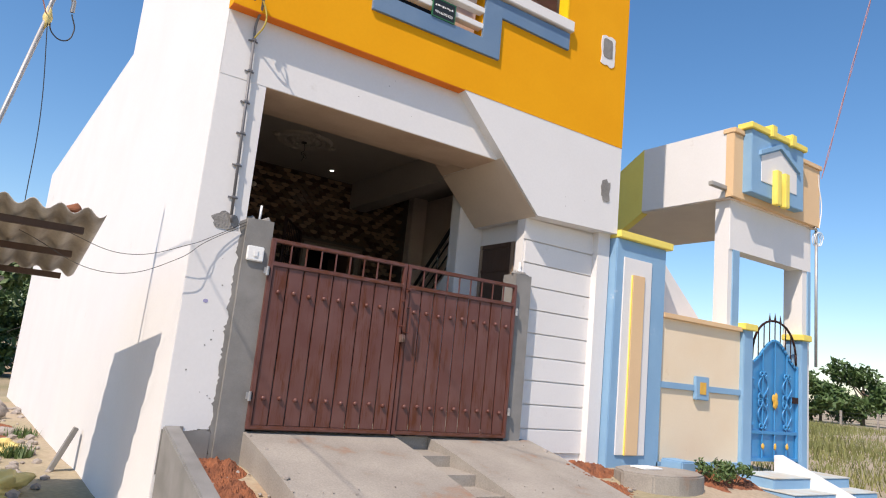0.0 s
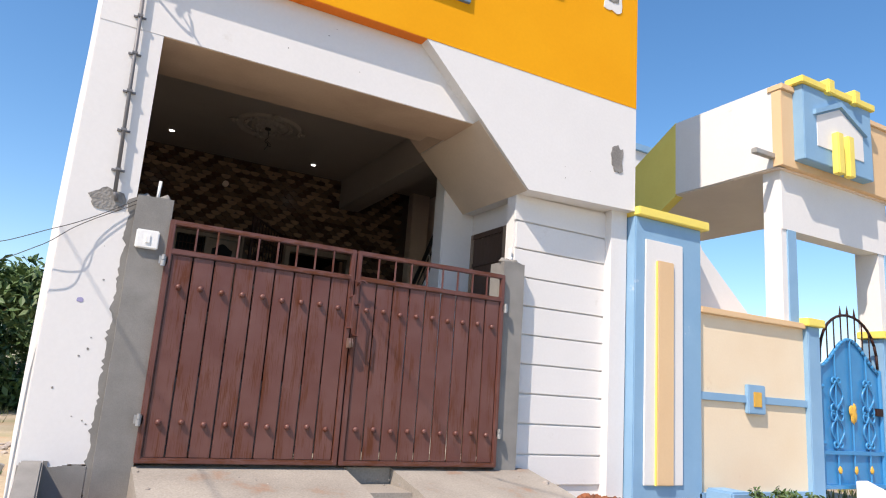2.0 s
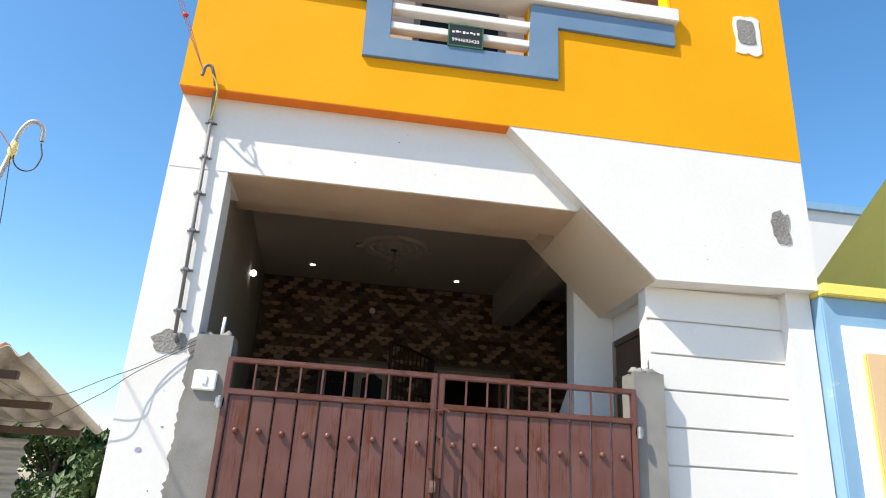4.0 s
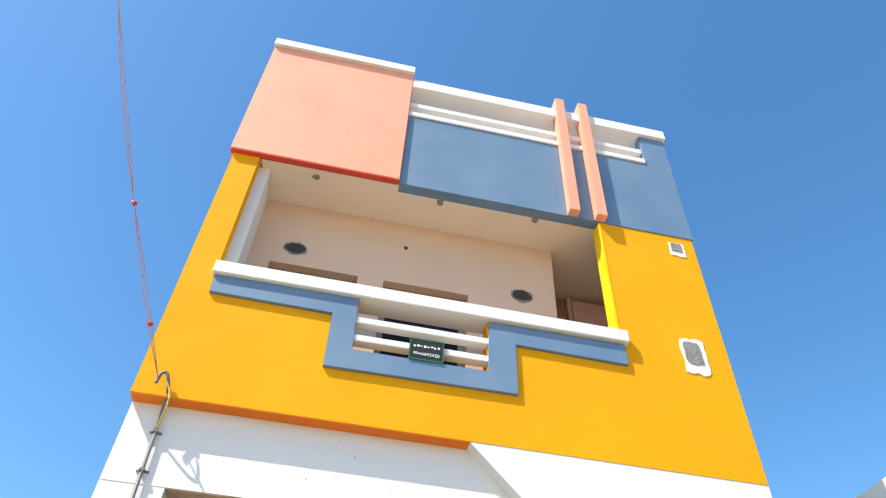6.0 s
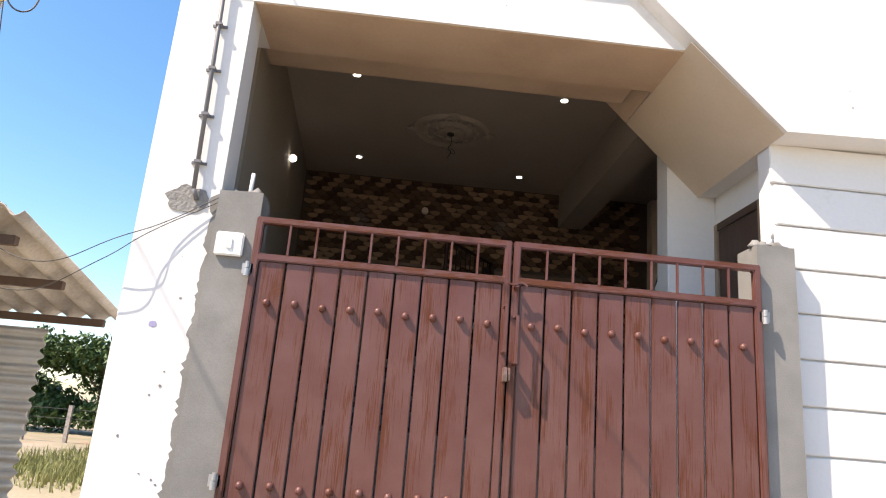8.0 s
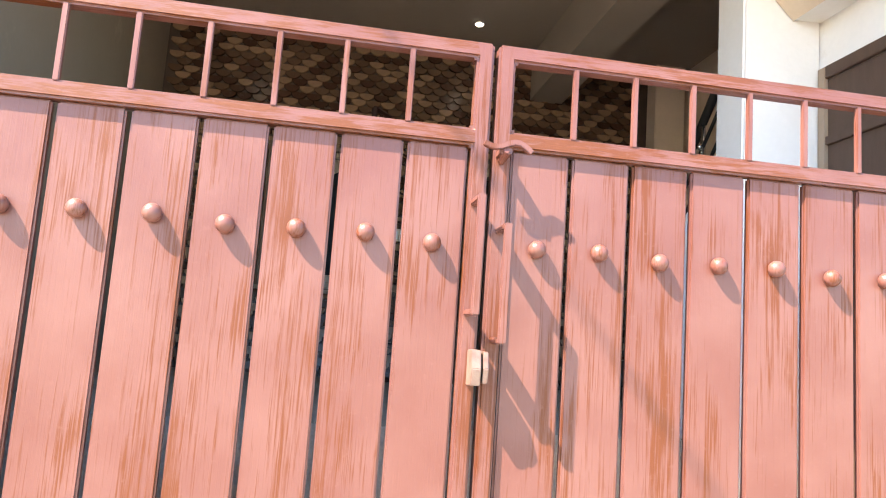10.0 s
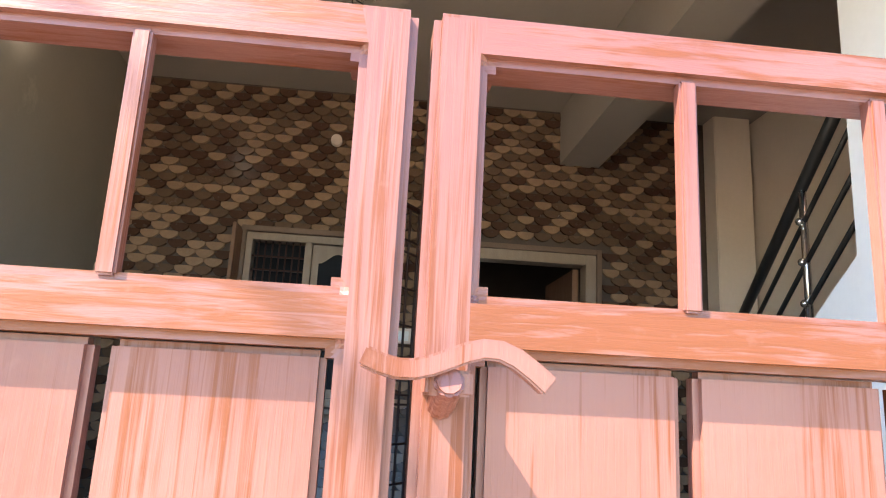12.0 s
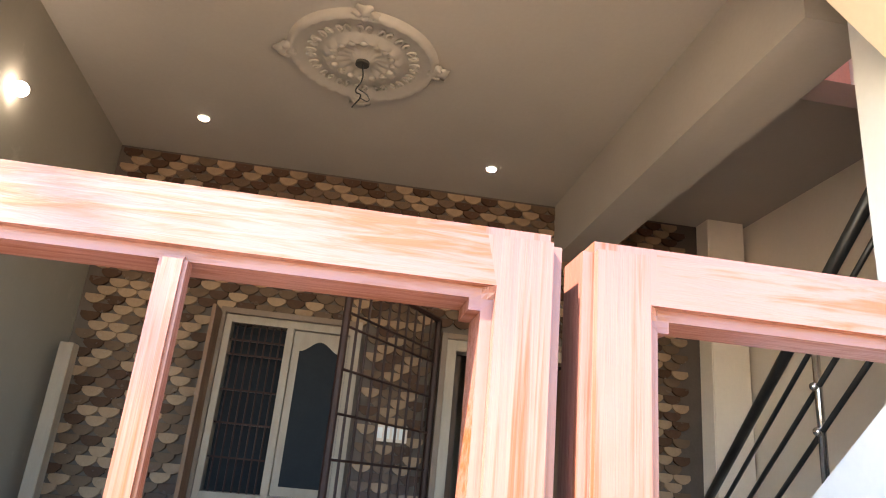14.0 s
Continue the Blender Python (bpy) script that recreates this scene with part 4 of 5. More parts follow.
irregular("mark", 1.50, 2.05, 0.045, 0.035, R, 0.0025, material("violet_chalk_mark", (0.33, 0.31, 0.50), None, 0.9), 2, 0.3, chips)
for k, (x, w) in enumerate(((5.10, 0.05), (5.20, 0.06), (5.06, 0.04), (1.82, 0.04), (1.95, 0.05))):
    tagged(blob("cement_lump", (x, R + 0.03 + 0.02 * (k % 2), 2.87), w, w * 0.8, 0.035, M_CEMENT, k, 0.7, level=2), "rough cement lump on the pillar top", "cement lump", "cement lumps")
stub = new("white_pipe_end")
tagged(stub, "white pipe end with cap standing on the pillar", "pipe")
tube("pipe_end", [(5.185, R + 0.09, 2.84), (5.175, R + 0.08, 3.03)], 0.016, M_PLASTIC, stub)
tube("collar", [(5.183, R + 0.088, 2.90), (5.181, R + 0.086, 2.94)], 0.026, M_PLASTIC, stub)

board = new("phone_board")
tagged(board, "small black hand-lettered board hung on the balcony bars", "sign")
box("panel", 3.415, 3.705, F - 0.045, F - 0.03, 5.53, 5.735, M_SLATE, board)
for a in ((3.405, 3.715, 5.735, 5.747), (3.405, 3.715, 5.518, 5.53), (3.405, 3.415, 5.53, 5.735), (3.705, 3.715, 5.53, 5.735)):
    box("edge", a[0], a[1], F - 0.048, F - 0.028, a[2], a[3], M_SIGNGREEN, board)
text = bpy.data.curves.new("number", "FONT")
text.body, text.size, text.align_x, text.extrude = "9944693420", 0.048, "CENTER", 0.001
text.materials.append(M_CHALK)
number = new("number", text)
number.matrix_basis = pose(3.56, F - 0.048, 5.568, 90, 0, 0)
number.parent = board
for k in range(8):
    w = (0.02, 0.026, 0.016, 0.022)[k % 4]
    box("word_bar", 3.44 + 0.031 * k, 3.44 + 0.031 * k + w, F - 0.047, F - 0.044, 5.655 + 0.005 * (k % 3), 5.674 + 0.006 * (k % 2), M_CHALK, board)

# ---- the neighbour's front ----
NY = 5.90
pil = structure(box("neighbour_pilaster", 6.635, 7.64, NY, NY + 0.3, 0.3, 3.60, M_NBLUE, bevel=0.01), "sky blue pilaster with white and sand panels")
box("panel", 6.77, 7.33, NY - 0.02, NY + 0.002, 0.80, 3.36, M_WHITE, pil, 0.006)
box("panel", 6.93, 7.17, NY - 0.045, NY - 0.018, 0.80, 3.14, M_TANPAINT, pil, 0.008)
box("panel_edge", 6.919, 6.93, NY - 0.04, NY - 0.018, 0.80, 3.13, M_YELLOW, pil)
structure(box("neighbour_cap", 6.63, 7.72, NY - 0.06, NY + 0.36, 3.60, 3.70, M_YELLOW, bevel=0.01), "yellow pilaster cap")
nwall = structure(box("neighbour_wall", 7.64, 9.52, NY + 0.05, NY + 0.25, 0.3, 2.66, M_SAND), "sand painted compound wall")
box("coping", 7.64, 9.50, NY - 0.01, NY + 0.30, 2.66, 2.73, M_TANPAINT, nwall, 0.008)
box("band", 7.64, 9.52, NY + 0.02, NY + 0.052, 1.70, 1.785, M_NBLUE, nwall, 0.004)
box("plaque", 8.40, 8.70, NY - 0.01, NY + 0.05, 1.58, 1.91, M_NBLUE, nwall, 0.01)
box("plaque_centre", 8.48, 8.62, NY - 0.02, NY - 0.009, 1.66, 1.83, M_GOLD, nwall, 0.004)
box("base_band", 7.6, 9.6, NY + 0.0, NY + 0.052, 0.3, 0.72, M_NBLUE, nwall, 0.004)
for x0, x1 in ((9.52, 9.76), (11.16, 11.34)):
    structure(box("neighbour_gate_pillar", x0, x1, NY - 0.02, NY + 0.26, 0.3, 2.70, M_NBLUE, bevel=0.01), "sky blue gate pillar")
    structure(box("neighbour_gate_cap", x0 - 0.05, x1 + 0.05, NY - 0.07, NY + 0.31, 2.70, 2.80, M_YELLOW, bevel=0.01), "yellow gate pillar cap")

ngate = new("ornamental_gate")
tagged(ngate, "bright blue steel gate with scrolls and arched top", "gate")
gx0, gx1, gz = 9.79, 11.13, 0.74
mid, half = (gx0 + gx1) / 2, (gx1 - gx0) / 2


def crest(x):
    """Top line of the sheet: flat shoulders that sweep up to a rounded middle."""
    q = min(1, abs(x - mid) / half)
    return 2.22 + 0.40 * (0.5 + 0.5 * math.cos(math.pi * q)) ** 0.9


along = [gx0 + (gx1 - gx0) * k / 20 for k in range(21)]
prism("sheet", [(gx0, gz), (gx1, gz)] + [(x, crest(x)) for x in along[::-1]], NY + 0.05, NY + 0.06, M_NGATE, ngate)
tube("arch", [(x, NY + 0.04, crest(x)) for x in along], 0.024, M_NGATE, ngate)
tube("upper_arch", [(mid - 0.94 * half * math.cos(math.pi * k / 16), NY + 0.04, 2.28 + 0.66 * math.sin(math.pi * k / 16) ** 0.8) for k in range(17)], 0.018, M_DARKIRON, ngate)
bm = bmesh.new()
for x in (gx0 + 0.02, gx1 - 0.02):
    add_tube(bm, (x, NY + 0.04, gz), (x, NY + 0.04, 2.26), 0.030, 8)
for x in (mid - 0.34, mid, mid + 0.34):
    add_tube(bm, (x, NY + 0.03, gz), (x, NY + 0.03, crest(x)), 0.013, 8)
for z in (gz + 0.03, gz + 0.44):
    add_box(bm, gx0, gx1, NY + 0.015, NY + 0.05, z - 0.024, z + 0.024)
for z in (gz + 0.55, 1.98):
    add_tube(bm, (gx0 - 0.03, NY + 0.03, z), (gx0 + 0.05, NY + 0.03, z), 0.035, 8)
mesh_object("bars", bm, M_NGATE, ngate)
bm = bmesh.new()
for k in range(-3, 4):
    x = mid + 0.155 * k
    top = 2.28 + 0.66 * math.sin(math.acos(0.155 * k / (0.94 * half))) ** 0.8
    add_tube(bm, (x, NY + 0.04, crest(x)), (x, NY + 0.04, top), 0.009, 6)
    if k in (-1, 0, 1):
        add_tube(bm, (x, NY + 0.04, top), (x, NY + 0.04, top + 0.13), 0.020, 6, 0.002)
mesh_object("top_bars", bm, M_DARKIRON, ngate)
for cx in (mid - 0.34, mid + 0.34):
    for up, zc in ((1, 1.72), (-1, 1.62)):
        for side in (-1, 1):
            lower = [(cx + side * (0.015 + 0.115 * math.sin(math.pi * k / 6) ** 1.3), NY + 0.022, zc + up * 0.34 * k / 6) for k in range(7)]
            curl = [(cx + side * (0.055 - 0.048 * math.cos(k * 0.95) * (1 - k * 0.09)), NY + 0.022, zc + up * (0.34 + 0.05 * math.sin(k * 0.95) * (1 - k * 0.09))) for k in range(6)]
            wire("scroll", lower + curl, 0.013, M_NGATE, ngate)
            wire("scroll", [(cx + side * (0.075 - (0.075 - 0.007 * k) * math.cos(k * 0.85)), NY + 0.022, zc - up * 0.02 + up * (0.085 - 0.006 * k) * math.sin(k * 0.85)) for k in range(7)], 0.012, M_NGATE, ngate)
blob("boss", (mid, NY + 0.02, 1.67), 0.075, 0.02, 0.11, M_GOLD, 3, 0.5, ngate, flat=False)
for x in (mid - 0.34, mid, mid + 0.34):
    blob("boss", (x, NY + 0.015, gz + 0.23), 0.032, 0.015, 0.05, M_GOLD, x, 0.4, ngate, flat=False, level=2)
box("lock_plate", gx1 - 0.18, gx1 - 0.03, NY + 0.0, NY + 0.04, 1.66, 1.76, M_DARKIRON, ngate, 0.004)

# neighbour's porch: columns, beam and parapet
structure(box("neighbour_column", 9.20, 9.46, 5.975, 6.22, 0.5, 4.74, M_WHITE), "white porch column")
structure(box("neighbour_column_face", 9.30, 9.47, 5.955, 5.978, 2.7, 3.92, M_NBLUE), "sky blue column face")
structure(box("neighbour_column", 11.33, 11.56, 5.975, 6.30, 0.5, 4.74, M_WHITE), "white porch column")
structure(box("neighbour_column_face", 11.47, 11.565, 5.955, 5.978, 2.7, 3.92, M_NBLUE), "sky blue column face")
structure(box("neighbour_beam", 9.21, 11.57, 5.962, 6.2, 3.92, 4.74, M_WHITE), "white porch beam")
structure(box("neighbour_slab", 9.12, 11.66, 5.92, 9.8, 4.70, 4.83, M_CREAM), "porch slab")
structure(box("neighbour_parapet", 9.10, 9.25, 5.905, 7.62, 4.72, 5.85, M_WHITE), "white parapet side")
structure(prism("neighbour_stair_parapet", ((7.62, 4.69), (10.4, 3.1), (10.4, 4.25), (7.62, 5.86)), 9.10, 9.25, M_YELLOW, axis="x"), "yellow sloping stair parapet")
structure(box("neighbour_parapet_front", 9.092, 11.66, 5.85, 5.99, 4.72, 5.76, M_TANPAINT, bevel=0.006), "sand painted parapet front")
structure(box("neighbour_parapet_cap", 9.08, 11.69, 5.82, 6.04, 5.76, 5.84, M_TANPAINT, bevel=0.008), "sand parapet cap")
orn = structure(box("parapet_ornament", 9.66, 11.22, 5.70, 5.86, 4.93, 6.0, M_NBLUE, bevel=0.01), "sky blue house-shaped parapet ornament")
box("ornament_cap", 9.60, 11.28, 5.66, 5.92, 6.0, 6.10, M_YELLOW, orn, 0.01)
for x in (10.12, 10.72):
    box("ornament_block", x, x + 0.14, 5.62, 5.93, 5.97, 6.18, M_YELLOW, orn, 0.012)
prism("ornament_house", ((9.93, 5.17), (10.98, 5.17), (10.98, 5.55), (10.45, 5.82), (9.93, 5.60)), 5.69, 5.701, M_WHITE, orn)
bm = bmesh.new()
add_prism(bm, ((9.86, 5.60), (10.45, 5.85), (11.05, 5.55), (11.05, 5.62), (10.45, 5.93), (9.86, 5.67)), 5.655, 5.70)
mesh_object("ornament_roof", bm, M_NBLUE, orn)
for x in (10.24, 10.48):
    box("ornament_fin", x, x + 0.13, 5.60, 5.70, 4.83, 5.42, M_YELLOW, orn, 0.012)
K0, KS = Vector((-0.113, 0, 1.66)), 0.967
orn.matrix_basis = Matrix.LocRotScale((K0.x * (1 - KS), 0, K0.z * (1 - KS)), None, (KS, 1, KS))
cctv = tagged(box("roof_spout", 8.72, 9.10, 5.95, 6.03, 4.83, 4.90, M_TIN, bevel=0.008), "metal water spout on the parapet side", "spout")
structure(box("neighbour_house_wall", 9.3, 11.6, 12.0, 12.2, 0.3, 3.4, M_WHITE), "white wall of the neighbour house")
structure(prism("neighbour_stair_wall", ((7.66, 0.5), (8.85, 0.5), (8.85, 2.80), (8.04, 3.48), (7.90, 3.75), (7.66, 3.75)), 6.22, 6.34, M_WHITE), "white sloping stair wall of the neighbour")
shed = structure(box("neighbour_tank_room", 12.6, 15.2, 14.0, 16.5, 0.3, 8.5, M_WHITE), "whitewashed roof room behind the neighbour house")
box("cap", 12.5, 15.3, 13.9, 16.6, 8.5, 8.68, M_NBLUE, shed)
nst = structure(new("neighbour_steps"), "white and blue entrance steps")
for i in range(3):
    box("step", 9.35 - 0.1 * i, 11.45 + 0.1 * i, NY - 0.62 - 0.36 * i, NY - 0.03, 0.0, 0.60 - 0.15 * i, M_NBLUE, nst, 0.012)
    box("tread", 9.34 - 0.1 * i, 11.46 + 0.1 * i, NY - 0.63 - 0.36 * i, NY - 0.035, 0.601 - 0.15 * i, 0.615 - 0.15 * i, M_TREAD, nst, 0.003)
prism("cheek", ((5.84, 0.2), (5.84, 0.86), (4.50, 0.34), (4.50, 0.0)), 10.30, 10.55, M_WHITE, nst, axis="x", bevel=0.01)
structure(box("neighbour_stub", 7.68, 7.98, 5.55, 5.9, 0.3, 0.78, M_NBLUE, bevel=0.02), "short blue plinth block")

# service pipe and wire at the neighbour corner
service = new("neighbour_service_pipe")
tagged(service, "grey service pipe with coiled wire on the corner", "pipe")
tube("pipe_run", [(11.60, 5.88, 2.3), (11.60, 5.88, 4.66), (11.52, 5.86, 4.70)], 0.025, M_GALV, service)
wire("coil", [(11.66 + 0.12 * math.cos(k * 0.8), 5.84 + 0.004 * k, 4.52 + 0.12 * math.sin(k * 0.8)) for k in range(24)], 0.007, M_PLASTIC, service)
wire("loop", [(11.62, 5.84, 4.7), (11.68, 5.83, 5.1), (11.60, 5.84, 5.5), (11.56, 5.83, 5.65)], 0.008, M_PLASTIC, service)
for s in (-1, 1):
    wire("drop_wire", [(11.62 + 0.02 * s * math.sin(k * 1.9), 5.8 - 0.13 * k, 5.6 + 0.48 * k) for k in range(12)], 0.006, M_PINKWIRE, service)

# ---- shed with corrugated roof ----
def corrugated(name, x0, x1, lo, hi, wave, amp, th, mat, parent, per=8):
    """A wavy sheet: waves along x, running from the point lo (y, z) to hi (y, z)."""
    n = int((x1 - x0) / wave * per)
    up = Vector((0, lo[1] - hi[1], hi[0] - lo[0])).normalized()
    bm = bmesh.new()
    rows = []
    for q in (0, 0.5, 1):
        for side in (0, th):
            rows.append([])
            for i in range(n + 1):
                x = x0 + (x1 - x0) * i / n
                d = amp * math.sin(6.28319 * (x - x0) / wave) + side
                rows[-1].append(bm.verts.new(Vector((x, lo[0] + (hi[0] - lo[0]) * q, lo[1] + (hi[1] - lo[1]) * q)) + up * d))
    for a, b in ((0, 2), (2, 4), (1, 3), (3, 5), (0, 1), (4, 5)):
        for i in range(n):
            bm.faces.new((rows[a][i], rows[a][i + 1], rows[b][i + 1], rows[b][i]))
    for i in (0, n):
        for a in (0, 2):
            bm.faces.new((rows[a][i], rows[a + 2][i], rows[a + 3][i], rows[a + 1][i]))
    return mesh_object(name, bm, mat, parent, smooth=True)


hut = new("tin_shed")
tagged(hut, "small shed with corrugated roof and tin walls", "shed")
corrugated("roof_sheet", -3.6, 0.60, (6.15, 2.66), (8.05, 2.27), 0.20, 0.038, 0.008, M_SHEET, hut)
for y, z in ((6.35, 2.545), (7.05, 2.40), (7.85, 2.24)):
    box("purlin", -3.6, 0.47, y, y + 0.06, z - 0.05, z + 0.01, M_WOODDARK, hut, 0.004)
for x, y in ((-3.4, 6.4), (-3.4, 7.9)):
    tube("post", [(x, y, -0.1), (x, y, 2.5 if y < 7 else 2.15)], 0.04, M_WOODDARK, hut)
def tin_wall():
    bm = bmesh.new()
    n = 150
    rows = [[], []]
    for k, y in enumerate((8.0, 8.006)):
        for i in range(n + 1):
            z = -0.05 + 2.2 * i / n
            rows[k].append([bm.verts.new((x, y + 0.014 * math.sin(z * 6.28319 / 0.076), z)) for x in (-3.5, -0.03 + 0.02 * math.sin(i * 0.9))])
    for i in range(n):
        bm.faces.new((rows[0][i][0], rows[0][i][1], rows[0][i + 1][1], rows[0][i + 1][0]))
        bm.faces.new((rows[1][i][0], rows[1][i + 1][0], rows[1][i + 1][1], rows[1][i][1]))
        bm.faces.new((rows[0][i][1], rows[1][i][1], rows[1][i + 1][1], rows[0][i + 1][1]))
    return mesh_object("tin_wall", bm, M_TIN, hut, smooth=True)


tin_wall()
tagged(blob("brick_piece", (0.36, 6.3, 2.68), 0.07, 0.05, 0.05, M_SOIL, 4, 0.5, level=2), "broken red brick weighing down the roof", "brick")
pole = new("service_pole")
tagged(pole, "galvanised pipe mast with hooked top and wires", "pole")
tube("mast", [(-0.52, 6.6, -0.1), (-0.50, 6.6, 2.3), (-0.13, 6.55, 4.33)], 0.022, M_GALV, pole)
wire("hook", [(-0.13, 6.55, 4.33), (-0.08, 6.55, 4.62), (-0.02, 6.56, 4.68), (0.04, 6.58, 4.65), (0.06, 6.6, 4.52)], 0.02, M_GALV, pole)
blob("tape", (-0.12, 6.55, 4.38), 0.035, 0.035, 0.11, M_BAG, 2, 0.4, pole, flat=False, level=2)
wire("loop", [(-0.1, 6.54, 4.42), (-0.06, 6.54, 4.25), (0.04, 6.56, 4.22), (0.10, 6.58, 4.34), (0.06, 6.6, 4.5)], 0.006, M_BLACKWIRE, pole)
wire("drop", [(-0.12, 6.53, 4.4), (-0.02, 6.53, 3.5), (0.0, 6.5, 2.7)], 0.004, M_BLACKWIRE, pole)
wire("feed", [(-0.13, 6.55, 4.40), (-0.9, 4.6, 5.6), (-2.6, 1.0, 7.6)], 0.006, M_PINKWIRE, pole)

# ---- loose things on the ground ----
def heap(name, cx, cy, w, d, h, mat, label, seed):
    bm = bmesh.new()
    n = 64
    grid = []
    for j in range(n + 1):
        grid.append([])
        for i in range(n + 1):
            u, v = 2 * i / n - 1, 2 * j / n - 1
            x, y = cx + u * w * 1.3, cy + v * d * 1.3
            q = Vector((x * 3, y * 3, seed))
            fall = max(0, 1 - math.hypot(u, v) * (1 + 0.3 * noise.noise(q)))
            z = h * min(1, fall * 1.6) * (0.7 + 0.5 * noise.noise(q * 1.5)) + fall * 0.06 * noise.noise(q * 6) + fall ** 0.5 * 0.045 * abs(noise.noise(q * 13))
            base = max(rise(x, y), 0.925 - (5.99 - y) * 0.21 if 2 < x < 5.45 and y > 2 else -1)
            grid[-1].append(bm.verts.new((x, y, base - 0.03 + z)))
    for j in range(n):
        for i in range(n):
            bm.faces.new((grid[j][i], grid[j][i + 1], grid[j + 1][i + 1], grid[j + 1][i]))
    return tagged(mesh_object(name, bm, mat), label, "heap", kind="stuff")


heap("soil_heap", 1.73, 5.75, 0.20, 0.26, 0.12, M_SOIL, "loose red soil beside the ramp", 1)
heap("soil_heap", 1.72, 5.2, 0.17, 0.40, 0.10, M_SOIL, "loose red soil beside the ramp", 2)
heap("soil_heap", 6.05, 5.75, 0.55, 0.24, 0.11, M_SOIL, "red soil heaped at the wall foot", 3)
heap("soil_heap", 5.75, 5.2, 0.45, 0.35, 0.06, M_SOIL, "red soil heaped at the wall foot", 4)
heap("soil_heap", 8.3, 5.4, 0.8, 0.35, 0.10, M_SOIL, "red soil along the compound wall", 5)
heap("soil_heap", -0.4, 13.0, 0.9, 0.8, 0.25, M_SOIL, "red soil heap beside the side wall", 6)
bm = bmesh.new()
add_prism(bm, [(6.85 + 0.62 * math.cos(6.28319 * k / 24) * (1 + 0.06 * math.sin(k * 2.2)), 5.25 + 0.42 * math.sin(6.28319 * k / 24)) for k in range(24)], 0.3, 0.72, "z")
tagged(mesh_object("manhole_slab", bm, M_CONCRETE, bevel=0.02), "round concrete cover slab on the slope", "slab")
tagged(box("loose_tile", 6.62, 6.95, 5.28, 5.50, 0.725, 0.742, M_PLASTIC, bevel=0.003), "white broken floor tile on the slab", "tile")
random.seed(5)
debris = bmesh.new()
for k in range(420):
    if k >= 150:
        x, y = random.uniform(-2.0, 0.85), random.uniform(7.5, 18)
    elif k < 90:
        x, y = random.choice(((random.uniform(1.5, 2.1), random.uniform(4.8, 5.9)), (random.uniform(5.2, 7.4), random.uniform(4.8, 5.9)), (random.uniform(-1.5, 0.9), random.uniform(8, 17))))
    else:
        x, y = random.uniform(2, 5.2), random.uniform(4.6, 5.85)
    r = random.uniform(0.02, 0.09) if k >= 150 else random.uniform(0.008, 0.035) if k < 90 else random.uniform(0.004, 0.010)
    z = max(rise(x, y), 0.925 - (5.99 - y) * 0.21 if 2 < x < 5.45 else -1)
    s = bmesh.ops.create_icosphere(debris, subdivisions=1, radius=r)
    for v in s["verts"]:
        v.co = Vector((v.co.x * random.uniform(0.7, 1.3), v.co.y * random.uniform(0.7, 1.3), v.co.z * 0.7)) + Vector((x, y, z + r * 0.3))
tagged(mesh_object("rubble", debris, M_STONE), "small stones and plaster crumbs", "rubble", kind="stuff")
for k, (x, y, r) in enumerate(((0.15, 14.6, 0.35), (-0.35, 15.2, 0.4), (0.3, 15.8, 0.3), (-0.1, 13.9, 0.22), (0.45, 12.6, 0.18))):
    tagged(blob("stone_block", (x, y, rise(x, y)), r, r * 0.8, r * 0.7, M_STONE, k + 3, 0.5), "grey broken stone block by the wall", "stone", "stones by the wall")
for k, (x, y) in enumerate(((0.2, 10.9), (-0.05, 8.1), (0.25, 8.2))):
    tagged(blob("plastic_sack", (x, y, 0.02), 0.28, 0.2, 0.13, M_BAG, k + 1, 0.9, level=4), "crumpled yellow plastic sack on the ground", "sack", "sacks")
lean = tagged(prism("leaning_board", ((0.82, -0.02), (0.88, -0.02), (1.09, 0.50), (1.04, 0.52)), 9.3, 9.42, M_CEMENT, bevel=0.005), "narrow board leaning on the side wall", "board")


def leaf_cloud(bm, centre, radii, count, size, rng):
    for _ in range(count):
        while True:
            d = Vector((rng.uniform(-1, 1), rng.uniform(-1, 1), rng.uniform(-1, 1)))
            if 0.25 < d.length < 1:
                break
        d *= (0.72 + 0.5 * noise.noise(d * 2.2 + Vector(centre) * 0.37))
        p = Vector((centre[0] + d.x * radii[0], centre[1] + d.y * radii[1], centre[2] + d.z * radii[2]))
        q = Euler((rng.uniform(-1.2, 1.2), rng.uniform(-1.2, 1.2), rng.uniform(0, 6.28)))
        s = size * rng.uniform(0.6, 1.4)
        vs = [bm.verts.new(p + (q.to_matrix() @ Vector(c)) * s) for c in ((-1, 0, 0), (0, -0.45, 0.1), (1, 0, 0), (0, 0.45, 0.1))]
        bm.faces.new(vs)


